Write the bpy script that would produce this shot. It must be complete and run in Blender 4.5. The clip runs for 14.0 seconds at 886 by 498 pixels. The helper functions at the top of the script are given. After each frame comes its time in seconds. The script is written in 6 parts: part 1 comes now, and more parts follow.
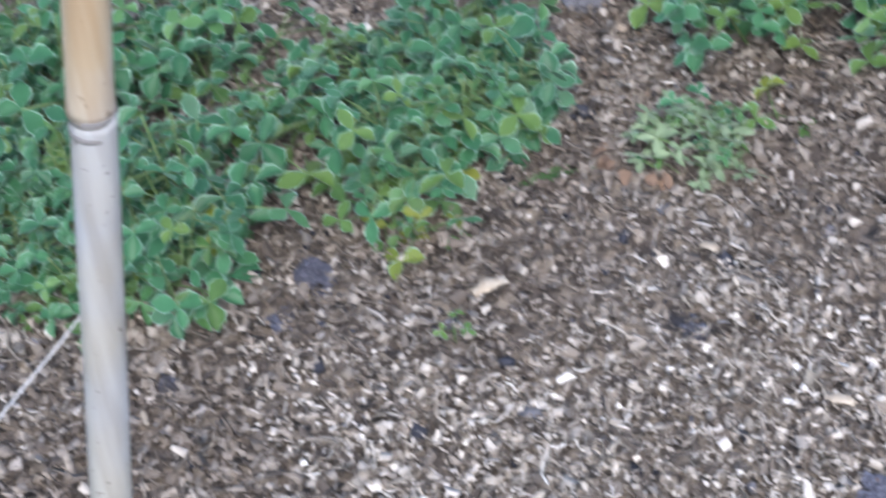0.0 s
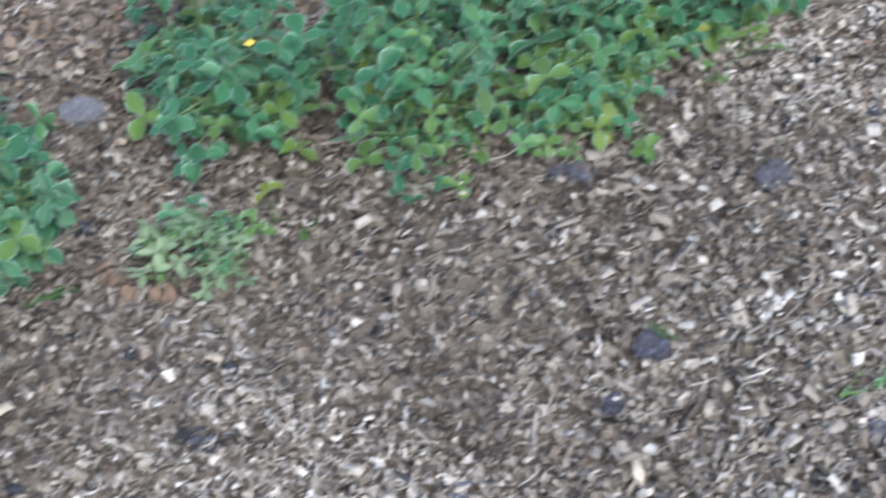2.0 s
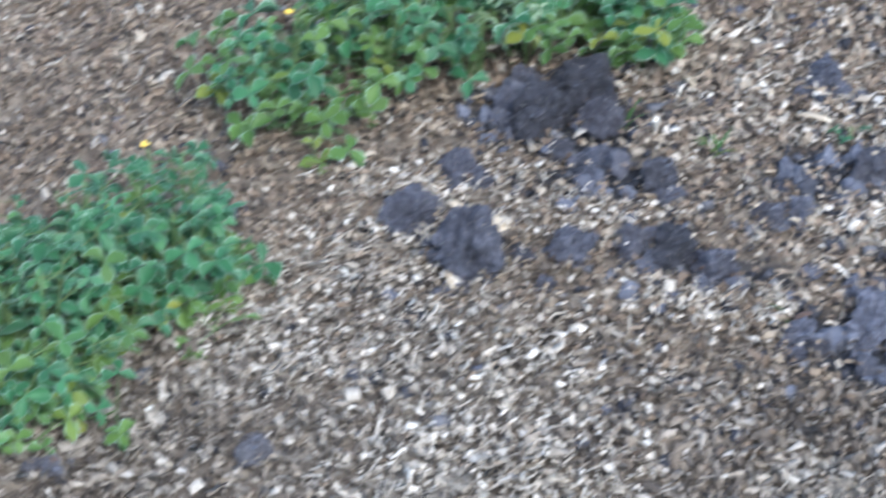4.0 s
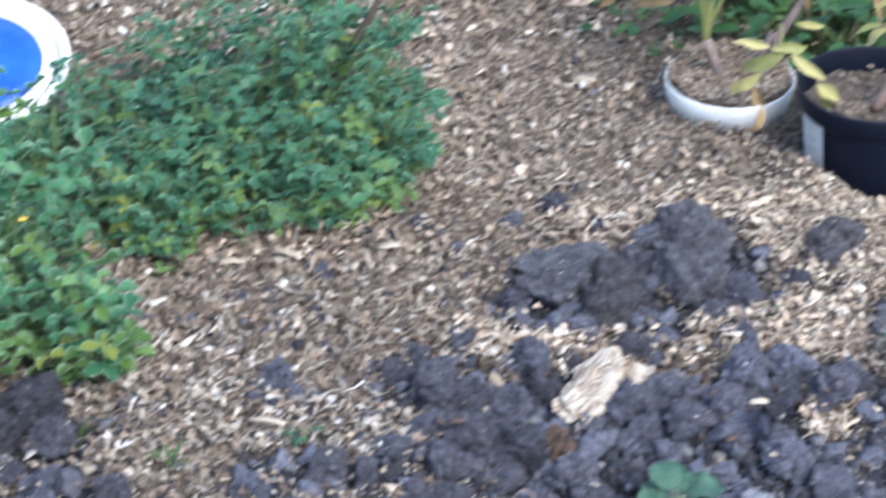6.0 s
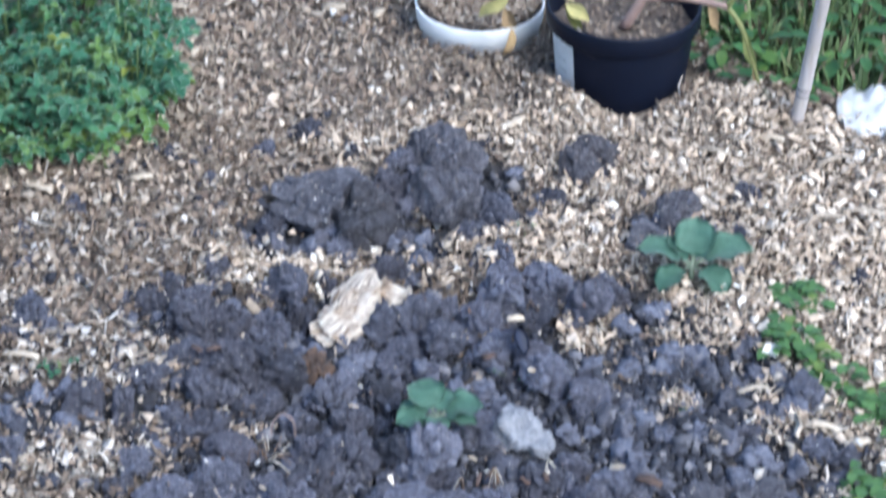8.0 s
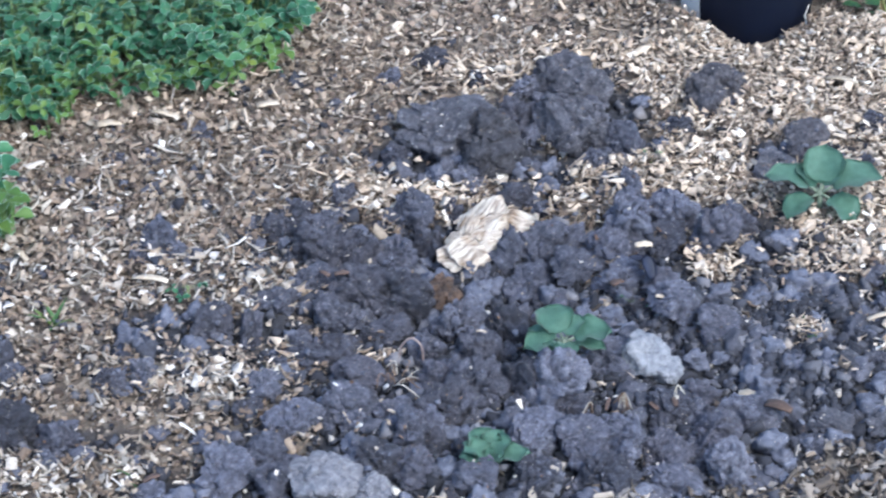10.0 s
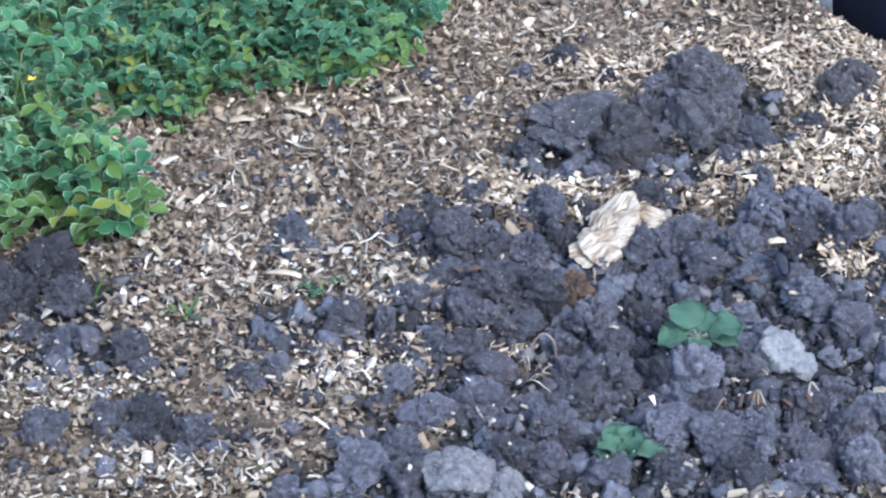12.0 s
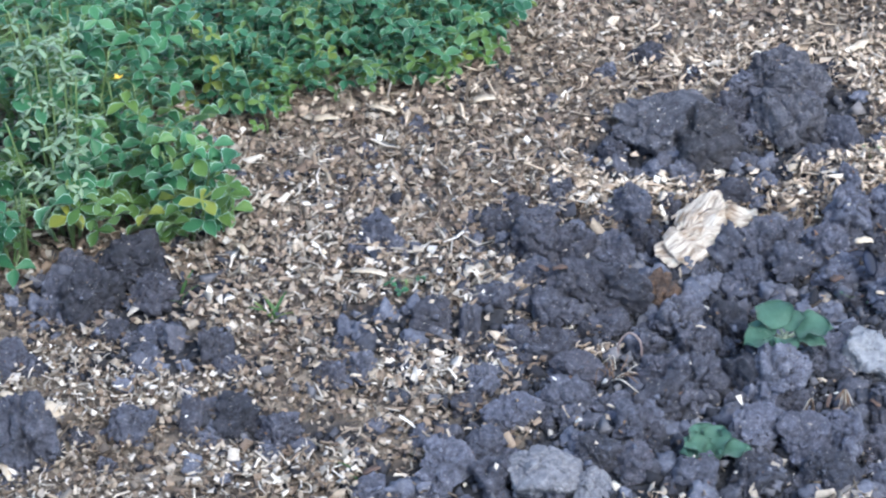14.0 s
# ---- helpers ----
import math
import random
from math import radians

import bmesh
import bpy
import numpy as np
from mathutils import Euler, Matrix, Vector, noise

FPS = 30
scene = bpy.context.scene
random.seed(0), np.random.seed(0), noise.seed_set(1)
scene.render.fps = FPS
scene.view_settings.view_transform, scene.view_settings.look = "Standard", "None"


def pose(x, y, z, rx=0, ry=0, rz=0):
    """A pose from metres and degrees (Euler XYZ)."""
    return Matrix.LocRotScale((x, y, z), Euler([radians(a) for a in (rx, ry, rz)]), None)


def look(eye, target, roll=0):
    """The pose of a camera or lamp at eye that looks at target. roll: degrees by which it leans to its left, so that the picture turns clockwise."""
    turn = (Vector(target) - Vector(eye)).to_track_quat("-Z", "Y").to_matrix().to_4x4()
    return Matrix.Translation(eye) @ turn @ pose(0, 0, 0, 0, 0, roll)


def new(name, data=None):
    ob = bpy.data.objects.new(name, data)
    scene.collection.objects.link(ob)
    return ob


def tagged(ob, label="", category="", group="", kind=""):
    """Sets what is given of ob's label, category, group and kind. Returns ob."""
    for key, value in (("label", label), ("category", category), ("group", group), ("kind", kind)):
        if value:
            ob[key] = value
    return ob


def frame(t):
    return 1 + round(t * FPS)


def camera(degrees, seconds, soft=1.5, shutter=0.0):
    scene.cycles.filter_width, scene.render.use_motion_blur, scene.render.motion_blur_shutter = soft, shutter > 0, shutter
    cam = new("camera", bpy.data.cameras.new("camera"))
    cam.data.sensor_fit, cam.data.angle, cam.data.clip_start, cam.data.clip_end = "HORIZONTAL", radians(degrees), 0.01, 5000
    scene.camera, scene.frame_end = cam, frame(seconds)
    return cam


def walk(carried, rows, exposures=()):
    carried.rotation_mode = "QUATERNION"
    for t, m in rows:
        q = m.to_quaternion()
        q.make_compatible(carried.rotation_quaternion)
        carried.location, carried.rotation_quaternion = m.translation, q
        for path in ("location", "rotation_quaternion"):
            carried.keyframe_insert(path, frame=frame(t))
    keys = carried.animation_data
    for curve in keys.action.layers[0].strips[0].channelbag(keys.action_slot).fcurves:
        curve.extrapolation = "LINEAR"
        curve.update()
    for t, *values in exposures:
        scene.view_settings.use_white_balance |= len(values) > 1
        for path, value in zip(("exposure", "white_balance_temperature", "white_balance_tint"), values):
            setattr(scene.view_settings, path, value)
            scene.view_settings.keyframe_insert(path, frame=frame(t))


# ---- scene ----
cam = camera(18.0, 14.0, soft=2.2, shutter=0.6)
PATH = [
    (0.0, pose(-0.2732, -0.2214, 1.5987, 45.812, 6.283, 32.202)),
    (0.5, pose(-0.2623, -0.2027, 1.6090, 44.184, 5.676, 30.172)),
    (1.0, pose(-0.2281, -0.1852, 1.6108, 44.659, 5.272, 28.225)),
    (1.5, pose(-0.2044, -0.1672, 1.6184, 45.499, 4.649, 26.184)),
    (2.0, pose(-0.1874, -0.1486, 1.6229, 46.326, 4.035, 23.947)),
    (2.5, pose(-0.1713, -0.1268, 1.6172, 47.323, 3.548, 21.663)),
    (2.7, pose(-0.1669, -0.1187, 1.6163, 47.703, 3.328, 20.667)),
    (4.8, pose(-0.0609, -0.0193, 1.5691, 53.333, 2.022, 10.723)),
    (5.0, pose(-0.0475, -0.0168, 1.5658, 53.982, 1.890, 9.815)),
    (5.5, pose(-0.0420, -0.0102, 1.5561, 55.617, 1.059, 7.145)),
    (6.0, pose(-0.0158, 0.0004, 1.5602, 57.049, 0.532, 4.768)),
    (6.5, pose(-0.0142, 0.0039, 1.5584, 58.539, -0.362, 2.192)),
    (7.0, pose(-0.0102, 0.0003, 1.5486, 59.014, -0.830, 0.534)),
    (7.5, pose(-0.0014, -0.0027, 1.5361, 57.979, -0.788, -0.035)),
    (8.0, pose(-0.0002, -0.0049, 1.5283, 56.140, -0.623, -0.105)),
    (8.2, pose(-0.0000, -0.0078, 1.5260, 55.490, -0.525, -0.091)),
    (10.3, pose(-0.0283, -0.0191, 1.5036, 55.136, 0.589, 2.106)),
    (10.5, pose(-0.0305, -0.0211, 1.5015, 55.216, 0.727, 2.351)),
    (11.0, pose(-0.0347, -0.0216, 1.5032, 55.209, 1.033, 2.926)),
    (11.5, pose(-0.0360, -0.0198, 1.5105, 55.063, 1.380, 3.404)),
    (12.0, pose(-0.0364, -0.0200, 1.5094, 55.096, 1.656, 3.803)),
    (12.5, pose(-0.0391, -0.0204, 1.5117, 55.069, 1.874, 4.103)),
    (13.0, pose(-0.0408, -0.0205, 1.5101, 55.109, 2.084, 4.429)),
    (13.5, pose(-0.0461, -0.0197, 1.5131, 55.040, 2.226, 4.717)),
    (14.0, pose(-0.0501, -0.0201, 1.5083, 55.133, 2.383, 5.059)),
]
walk(cam, PATH, [(0.0, 1.17, 6290, 11), (1.0, 1.14, 6310, 10), (2.7, 1.21, 6230, 4), (4.8, 1.34, 6070, 3), (5.6, 1.35, 6110, 3), (6.1, 1.39, 6250, 7), (6.6, 1.34, 6250, 9), (8.2, 1.34, 5980, 5), (10.3, 1.35, 6040, 5), (12.5, 1.35, 6090, 4), (14.0, 1.35, 6150, 4)])

# ---- light: open shade under a bright sky, a broad soft sun ----
SUN_EL, SUN_AZ = radians(50), radians(140)
world = bpy.data.worlds.new("sky")
scene.world = world
world.use_nodes = True
wn = world.node_tree
bg = wn.nodes["Background"]
sky = wn.nodes.new("ShaderNodeTexSky")
sky.sky_type = "NISHITA"
sky.sun_disc = False
sky.sun_elevation, sky.sun_rotation = SUN_EL, SUN_AZ
sky.air_density, sky.dust_density = 1.0, 2.0
wn.links.new(sky.outputs[0], bg.inputs[0])
bg.inputs[1].default_value = 0.17
sun = new("sun", bpy.data.lights.new("sun", "SUN"))
sun.data.energy, sun.data.angle, sun.data.color = 1.35, radians(20), (1.0, 0.97, 0.93)
way = Vector((math.sin(SUN_AZ) * math.cos(SUN_EL), math.cos(SUN_AZ) * math.cos(SUN_EL), math.sin(SUN_EL)))
sun.matrix_world = look(way * 20, (0, 0, 0))


# ---- materials ----
def nodes_of(name):
    m = bpy.data.materials.new(name)
    m.use_nodes = True
    nt = m.node_tree
    return m, nt, nt.nodes["Principled BSDF"]


def ramp_node(nt, src, stops):
    r = nt.nodes.new("ShaderNodeValToRGB")
    while len(r.color_ramp.elements) < len(stops):
        r.color_ramp.elements.new(0.5)
    for e, (p, c) in zip(r.color_ramp.elements, stops):
        e.position, e.color = p, (*c, 1)
    nt.links.new(src, r.inputs[0])
    return r.outputs[0]


def noise_node(nt, scale, detail=4.0, rough=0.6, coord="Object"):
    tc = nt.nodes.new("ShaderNodeTexCoord")
    n = nt.nodes.new("ShaderNodeTexNoise")
    n.inputs["Scale"].default_value, n.inputs["Detail"].default_value, n.inputs["Roughness"].default_value = scale, detail, rough
    nt.links.new(tc.outputs[coord], n.inputs["Vector"])
    return n.outputs["Fac"]


def mix_node(nt, fac, a, b, kind="MIX"):
    m = nt.nodes.new("ShaderNodeMix")
    m.data_type, m.blend_type = "RGBA", kind
    for sock, v in ((m.inputs[0], fac), (m.inputs[6], a), (m.inputs[7], b)):
        if isinstance(v, (int, float)):
            sock.default_value = v
        elif isinstance(v, tuple):
            sock.default_value = (*v, 1)
        else:
            nt.links.new(v, sock)
    return m.outputs[2]


def bump_node(nt, bsdf, height, strength=0.4, dist=0.002):
    b = nt.nodes.new("ShaderNodeBump")
    b.inputs["Strength"].default_value, b.inputs["Distance"].default_value = strength, dist
    nt.links.new(height, b.inputs["Height"])
    nt.links.new(b.outputs[0], bsdf.inputs["Normal"])


def plain(name, stops, scale=40.0, rough=0.7, bump=0.3, dist=0.001, rnd=0.0, metal=0.0, sheen=0.0):
    """A mottled material: a noise through a ramp, with a finer noise as relief, and a shade that differs from piece to piece."""
    m, nt, b = nodes_of(name)
    n = noise_node(nt, scale)
    col = ramp_node(nt, n, stops)
    if rnd:
        oi = nt.nodes.new("ShaderNodeObjectInfo")
        shade = ramp_node(nt, oi.outputs["Random"], [(0.0, (1 - rnd,) * 3), (1.0, (1 + rnd * 0.6,) * 3)])
        col = mix_node(nt, 1.0, col, shade, "MULTIPLY")
    nt.links.new(col, b.inputs["Base Color"])
    b.inputs["Roughness"].default_value, b.inputs["Metallic"].default_value = rough, metal
    if sheen:
        b.inputs["Sheen Weight"].default_value = sheen
    bump_node(nt, b, noise_node(nt, scale * 4.0), bump, dist)
    return m


def island_mat(name, stops, grain=300.0, rough=0.85, patch=None):
    """Many small loose pieces, each with a colour of its own."""
    m, nt, b = nodes_of(name)
    g = nt.nodes.new("ShaderNodeNewGeometry")
    col = ramp_node(nt, g.outputs["Random Per Island"], stops)
    fine = ramp_node(nt, noise_node(nt, grain), [(0.3, (0.74, 0.72, 0.71)), (0.7, (1.08, 1.08, 1.08))])
    col = mix_node(nt, 1.0, col, fine, "MULTIPLY")
    if patch:
        wide = ramp_node(nt, noise_node(nt, 2.6, 3.0), [(0.40, patch), (0.62, (1.0, 1.0, 1.0))])
        col = mix_node(nt, 1.0, col, wide, "MULTIPLY")
    nt.links.new(col, b.inputs["Base Color"])
    b.inputs["Roughness"].default_value = rough
    bump_node(nt, b, noise_node(nt, grain * 2), 0.35, 0.0008)
    return m


def leaf_mat(name, low, high, rough=0.6, aged=0.85, sheen=0.12):
    m, nt, b = nodes_of(name)
    oi = nt.nodes.new("ShaderNodeObjectInfo")
    col = ramp_node(nt, oi.outputs["Random"], [(0.0, low), (min(aged, 0.99), high), (1.0, (high[0] * 1.9, high[1] * 1.15, high[2] * 0.75) if aged < 1 else high)])
    spots = ramp_node(nt, noise_node(nt, 160.0), [(0.3, (0.8, 0.82, 0.8)), (0.7, (1.15, 1.12, 1.1))])
    nt.links.new(mix_node(nt, 1.0, col, spots, "MULTIPLY"), b.inputs["Base Color"])
    b.inputs["Roughness"].default_value = rough
    b.inputs["Sheen Weight"].default_value = sheen
    b.inputs["Subsurface Weight"].default_value = 0.0
    bump_node(nt, b, noise_node(nt, 420.0), 0.25, 0.0006)
    tr = nt.nodes.new("ShaderNodeBsdfTranslucent")
    nt.links.new(col, tr.inputs[0])
    ms = nt.nodes.new("ShaderNodeMixShader")
    ms.inputs[0].default_value = 0.32
    out = nt.nodes["Material Output"]
    nt.links.new(b.outputs[0], ms.inputs[1])
    nt.links.new(tr.outputs[0], ms.inputs[2])
    nt.links.new(ms.outputs[0], out.inputs[0])
    return m


def ground_mat():
    """Fine rotted chips and dust over soil, darker and greyer where the soil lies open, grassy turf beyond the bed. The
    open soil is also darkened to paint in the shade between clods.
    """
    m, nt, b = nodes_of("mulch_bed")
    tc = nt.nodes.new("ShaderNodeTexCoord")
    vor = nt.nodes.new("ShaderNodeTexVoronoi")
    vor.inputs["Scale"].default_value = 95.0
    nt.links.new(tc.outputs["Object"], vor.inputs["Vector"])
    sep = nt.nodes.new("ShaderNodeSeparateColor")
    nt.links.new(vor.outputs["Color"], sep.inputs[0])
    chips = ramp_node(nt, sep.outputs[0], [(0.0, (0.060, 0.048, 0.042)), (0.5, (0.150, 0.122, 0.103)), (1.0, (0.30, 0.255, 0.21))])
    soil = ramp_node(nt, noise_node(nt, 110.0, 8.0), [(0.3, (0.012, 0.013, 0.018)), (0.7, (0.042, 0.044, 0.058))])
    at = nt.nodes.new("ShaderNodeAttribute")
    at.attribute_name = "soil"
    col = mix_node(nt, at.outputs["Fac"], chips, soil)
    at2 = nt.nodes.new("ShaderNodeAttribute")
    at2.attribute_name = "turf"
    turf = ramp_node(nt, noise_node(nt, 25.0, 6.0), [(0.3, (0.035, 0.045, 0.020)), (0.5, (0.09, 0.085, 0.045)), (0.7, (0.10, 0.14, 0.05))])
    col = mix_node(nt, at2.outputs["Fac"], col, turf)
    nt.links.new(col, b.inputs["Base Color"])
    b.inputs["Roughness"].default_value = 0.95
    rise = nt.nodes.new("ShaderNodeMath")
    rise.operation = "ADD"
    nt.links.new(vor.outputs["Distance"], rise.inputs[0])
    nt.links.new(noise_node(nt, 160.0, 8.0, 0.7), rise.inputs[1])
    bump_node(nt, b, rise.outputs[0], 0.9, 0.006)
    return m


def clay_mat(name, stops, k=1.0):
    """Damp clay with dusty dry faces, fine grit and a few white specks."""
    m, nt, bs = nodes_of(name)
    col = ramp_node(nt, noise_node(nt, 3.2 * k, 9.0, 0.68), stops)
    oi = nt.nodes.new("ShaderNodeObjectInfo" if k == 1.0 else "ShaderNodeNewGeometry")
    col = mix_node(nt, 1.0, col, ramp_node(nt, oi.outputs["Random" if k == 1.0 else "Random Per Island"], [(0.0, (0.50, 0.51, 0.54)), (0.3, (0.98, 0.95, 0.95)), (0.65, (1.12, 1.15, 1.20)), (1.0, (1.55, 1.57, 1.58))]), "MULTIPLY")
    grit = ramp_node(nt, noise_node(nt, 30.0 * k, 3.0, 0.7), [(0.32, (0.48, 0.47, 0.50)), (0.6, (1.28, 1.28, 1.30))])
    col = mix_node(nt, 1.0, col, grit, "MULTIPLY")
    speck = ramp_node(nt, noise_node(nt, 13.0 * k, 2.0, 0.5), [(0.700, (0.0, 0.0, 0.0)), (0.718, (1.0, 1.0, 1.0))])
    col = mix_node(nt, speck, col, (0.52, 0.50, 0.48))
    nt.links.new(col, bs.inputs["Base Color"])
    bs.inputs["Roughness"].default_value = 0.92
    bump_node(nt, bs, noise_node(nt, 18.0 * k, 8.0, 0.74), 0.75, 0.055 / k)
    return m


MAT_GROUND = ground_mat()
MAT_CHIP = island_mat("wood_chips", [(0.0, (0.128, 0.094, 0.079)), (0.25, (0.232, 0.178, 0.142)), (0.55, (0.326, 0.257, 0.204)),
                                     (0.82, (0.392, 0.335, 0.281)), (0.95, (0.489, 0.431, 0.373)), (1.0, (0.620, 0.584, 0.555))], patch=(0.693, 0.670, 0.637))
MAT_CHIP_GREY = island_mat("weathered_wood_chips", [(0.0, (0.047, 0.039, 0.035)), (0.25, (0.134, 0.112, 0.096)), (0.55, (0.264, 0.234, 0.204)),
                                     (0.82, (0.365, 0.334, 0.302)), (0.95, (0.459, 0.430, 0.397)), (1.0, (0.603, 0.581, 0.561))], patch=(0.694, 0.653, 0.630))
MAT_FRESH = island_mat("fresh_wood_chips", [(0.0, (0.375, 0.293, 0.229)), (0.3, (0.518, 0.424, 0.338)), (0.7, (0.620, 0.522, 0.425)), (0.93, (0.715, 0.632, 0.542)), (1.0, (0.795, 0.784, 0.749))])
MAT_FRESH_GREY = island_mat("bleached_wood_chips", [(0.0, (0.218, 0.197, 0.172)), (0.3, (0.408, 0.367, 0.324)), (0.7, (0.569, 0.521, 0.473)), (0.93, (0.69, 0.648, 0.608)), (1.0, (0.75, 0.735, 0.705))])
# crumb tones sit below the clods' own, painting shade into the gaps they fill
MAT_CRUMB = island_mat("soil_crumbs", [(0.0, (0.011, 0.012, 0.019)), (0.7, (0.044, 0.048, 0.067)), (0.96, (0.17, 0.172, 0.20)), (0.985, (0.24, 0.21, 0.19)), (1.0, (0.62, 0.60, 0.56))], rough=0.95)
CLAY = [(0.28, (0.037, 0.039, 0.053)), (0.44, (0.087, 0.091, 0.123)), (0.58, (0.145, 0.150, 0.196)), (0.76, (0.29, 0.30, 0.355))]
# the same clay ramp, roughly a quarter lighter
CLAY_PALER = [(0.28, (0.050, 0.052, 0.073)), (0.44, (0.113, 0.118, 0.160)), (0.58, (0.182, 0.189, 0.247)), (0.76, (0.32, 0.332, 0.39))]
CLAY_DARKER = [(0.28, (0.034, 0.036, 0.050)), (0.44, (0.068, 0.073, 0.098)), (0.58, (0.096, 0.102, 0.132)), (0.76, (0.15, 0.157, 0.19))]
MAT_CLOD = clay_mat("clay_soil", CLAY)
MAT_CLOD_PALER = clay_mat("paler_clay_soil", CLAY_PALER)
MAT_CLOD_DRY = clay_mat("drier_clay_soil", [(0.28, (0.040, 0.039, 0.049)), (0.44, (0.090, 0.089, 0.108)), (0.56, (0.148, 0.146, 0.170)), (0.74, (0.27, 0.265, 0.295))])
MAT_LUMP = clay_mat("small_clay_lumps", CLAY_DARKER, 45.0)
MAT_ROCK = plain("pale_stone", [(0.3, (0.150, 0.158, 0.190)), (0.5, (0.225, 0.235, 0.270)), (0.75, (0.33, 0.34, 0.375))], scale=3.5, rough=0.9, bump=0.5, dist=0.06)
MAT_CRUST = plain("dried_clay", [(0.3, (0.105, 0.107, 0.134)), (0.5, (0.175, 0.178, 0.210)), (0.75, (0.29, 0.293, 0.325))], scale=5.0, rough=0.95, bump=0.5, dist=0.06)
MAT_LEAF = leaf_mat("clover_leaf", (0.025, 0.113, 0.052), (0.054, 0.193, 0.086), rough=0.5, sheen=0.10)
# bluer than the other leaves: soft-focus haze is put into this colour
MAT_LEAF_BLUE = leaf_mat("blue_green_clover_leaf", (0.020, 0.096, 0.053), (0.042, 0.165, 0.088), sheen=0.02)
MAT_LEAF_YOUNG = leaf_mat("young_clover_leaf", (0.058, 0.140, 0.034), (0.110, 0.205, 0.046))
MAT_RIM = plain("hairy_leaf_edge", [(0.3, (0.22, 0.38, 0.29)), (0.7, (0.37, 0.54, 0.45))], scale=200, rough=0.8, sheen=0.3)
MAT_PALE = leaf_mat("downy_leaf", (0.15, 0.250, 0.155), (0.245, 0.350, 0.235), aged=1.0, sheen=0.5)
MAT_DOWNY = leaf_mat("lime_downy_leaf", (0.140, 0.225, 0.125), (0.245, 0.335, 0.200), aged=1.0, sheen=0.4)
MAT_STEM = plain("green_stem", [(0.3, (0.080, 0.140, 0.052)), (0.7, (0.135, 0.20, 0.080))], scale=60, rough=0.6, rnd=0.3)
MAT_STALK = plain("seedling_stalk", [(0.3, (0.075, 0.105, 0.075)), (0.7, (0.13, 0.16, 0.115))], scale=80, rough=0.5)
MAT_STEM_RED = plain("reddish_stem", [(0.3, (0.18, 0.118, 0.105)), (0.7, (0.30, 0.21, 0.185))], scale=60, rough=0.6, rnd=0.2)
MAT_STEM_GREY = plain("woody_stem", [(0.3, (0.13, 0.10, 0.10)), (0.7, (0.26, 0.20, 0.19))], scale=60, rough=0.75)
MAT_PETAL = plain("yellow_petal", [(0.3, (0.62, 0.42, 0.05)), (0.7, (0.75, 0.55, 0.10))], scale=200, rough=0.6)
MAT_YELLOW = leaf_mat("yellowed_leaf", (0.36, 0.33, 0.12), (0.56, 0.51, 0.25), aged=1.0, sheen=0.05)
MAT_OLIVE = leaf_mat("olive_leaf", (0.19, 0.215, 0.075), (0.36, 0.355, 0.15), aged=1.0, sheen=0.05)
MAT_DRY = plain("dry_leaf", [(0.3, (0.22, 0.145, 0.08)), (0.7, (0.40, 0.29, 0.16))], scale=70, rough=0.8, rnd=0.3, bump=0.5)
MAT_TUBER = plain("rotten_skin", [(0.35, (0.075, 0.057, 0.054)), (0.65, (0.20, 0.125, 0.088))], scale=2.5, rough=0.9, bump=0.7, dist=0.05)
MAT_SEEDLING = leaf_mat("seedling_leaf", (0.115, 0.250, 0.192), (0.165, 0.320, 0.255), aged=1.0, sheen=0.25)
MAT_WEED = leaf_mat("weed_leaf", (0.044, 0.118, 0.036), (0.082, 0.180, 0.056), sheen=0.1)
MAT_GRASS = island_mat("grass_blades", [(0.0, (0.041, 0.067, 0.025)), (0.35, (0.061, 0.113, 0.036)), (0.7, (0.084, 0.146, 0.047)), (0.82, (0.123, 0.143, 0.059)), (0.90, (0.123, 0.094, 0.066)), (1.0, (0.197, 0.156, 0.111))], rough=0.7)
def bamboo_mat(name, low, high, speck, stain=(0.97, 0.92, 0.84)):
    """Smooth cane skin, streaked lengthwise, with small dark mould specks."""
    m, nt, bs = nodes_of(name)
    tc = nt.nodes.new("ShaderNodeTexCoord")
    mp = nt.nodes.new("ShaderNodeMapping")
    mp.inputs["Scale"].default_value = (120, 120, 9)
    nt.links.new(tc.outputs["Object"], mp.inputs[0])
    st = nt.nodes.new("ShaderNodeTexNoise")
    st.inputs["Scale"].default_value, st.inputs["Detail"].default_value = 1.0, 5.0
    nt.links.new(mp.outputs[0], st.inputs["Vector"])
    col = ramp_node(nt, st.outputs["Fac"], [(0.35, low), (0.6, high)])
    wide = ramp_node(nt, noise_node(nt, 6.0), [(0.40, stain), (0.58, (0.96, 0.98, 1.07))])
    col = mix_node(nt, 1.0, col, wide, "MULTIPLY")
    dots = ramp_node(nt, noise_node(nt, 190.0, 3.0), [(0.66, (1.0, 1.0, 1.0)), (0.72, speck)])
    nt.links.new(mix_node(nt, 1.0, col, dots, "MULTIPLY"), bs.inputs["Base Color"])
    bs.inputs["Roughness"].default_value = 0.42
    bump_node(nt, bs, st.outputs["Fac"], 0.15, 0.0006)
    return m


MAT_BAMBOO = bamboo_mat("bamboo", (0.28, 0.28, 0.282), (0.375, 0.385, 0.402), (0.22, 0.175, 0.14))
MAT_BAMBOO_TAN = bamboo_mat("tan_bamboo", (0.31, 0.25, 0.195), (0.40, 0.375, 0.345), (0.20, 0.145, 0.10), (0.96, 0.86, 0.70))
MAT_BAMBOO_GREY = bamboo_mat("weathered_bamboo", (0.31, 0.29, 0.29), (0.42, 0.40, 0.42), (0.5, 0.47, 0.46))
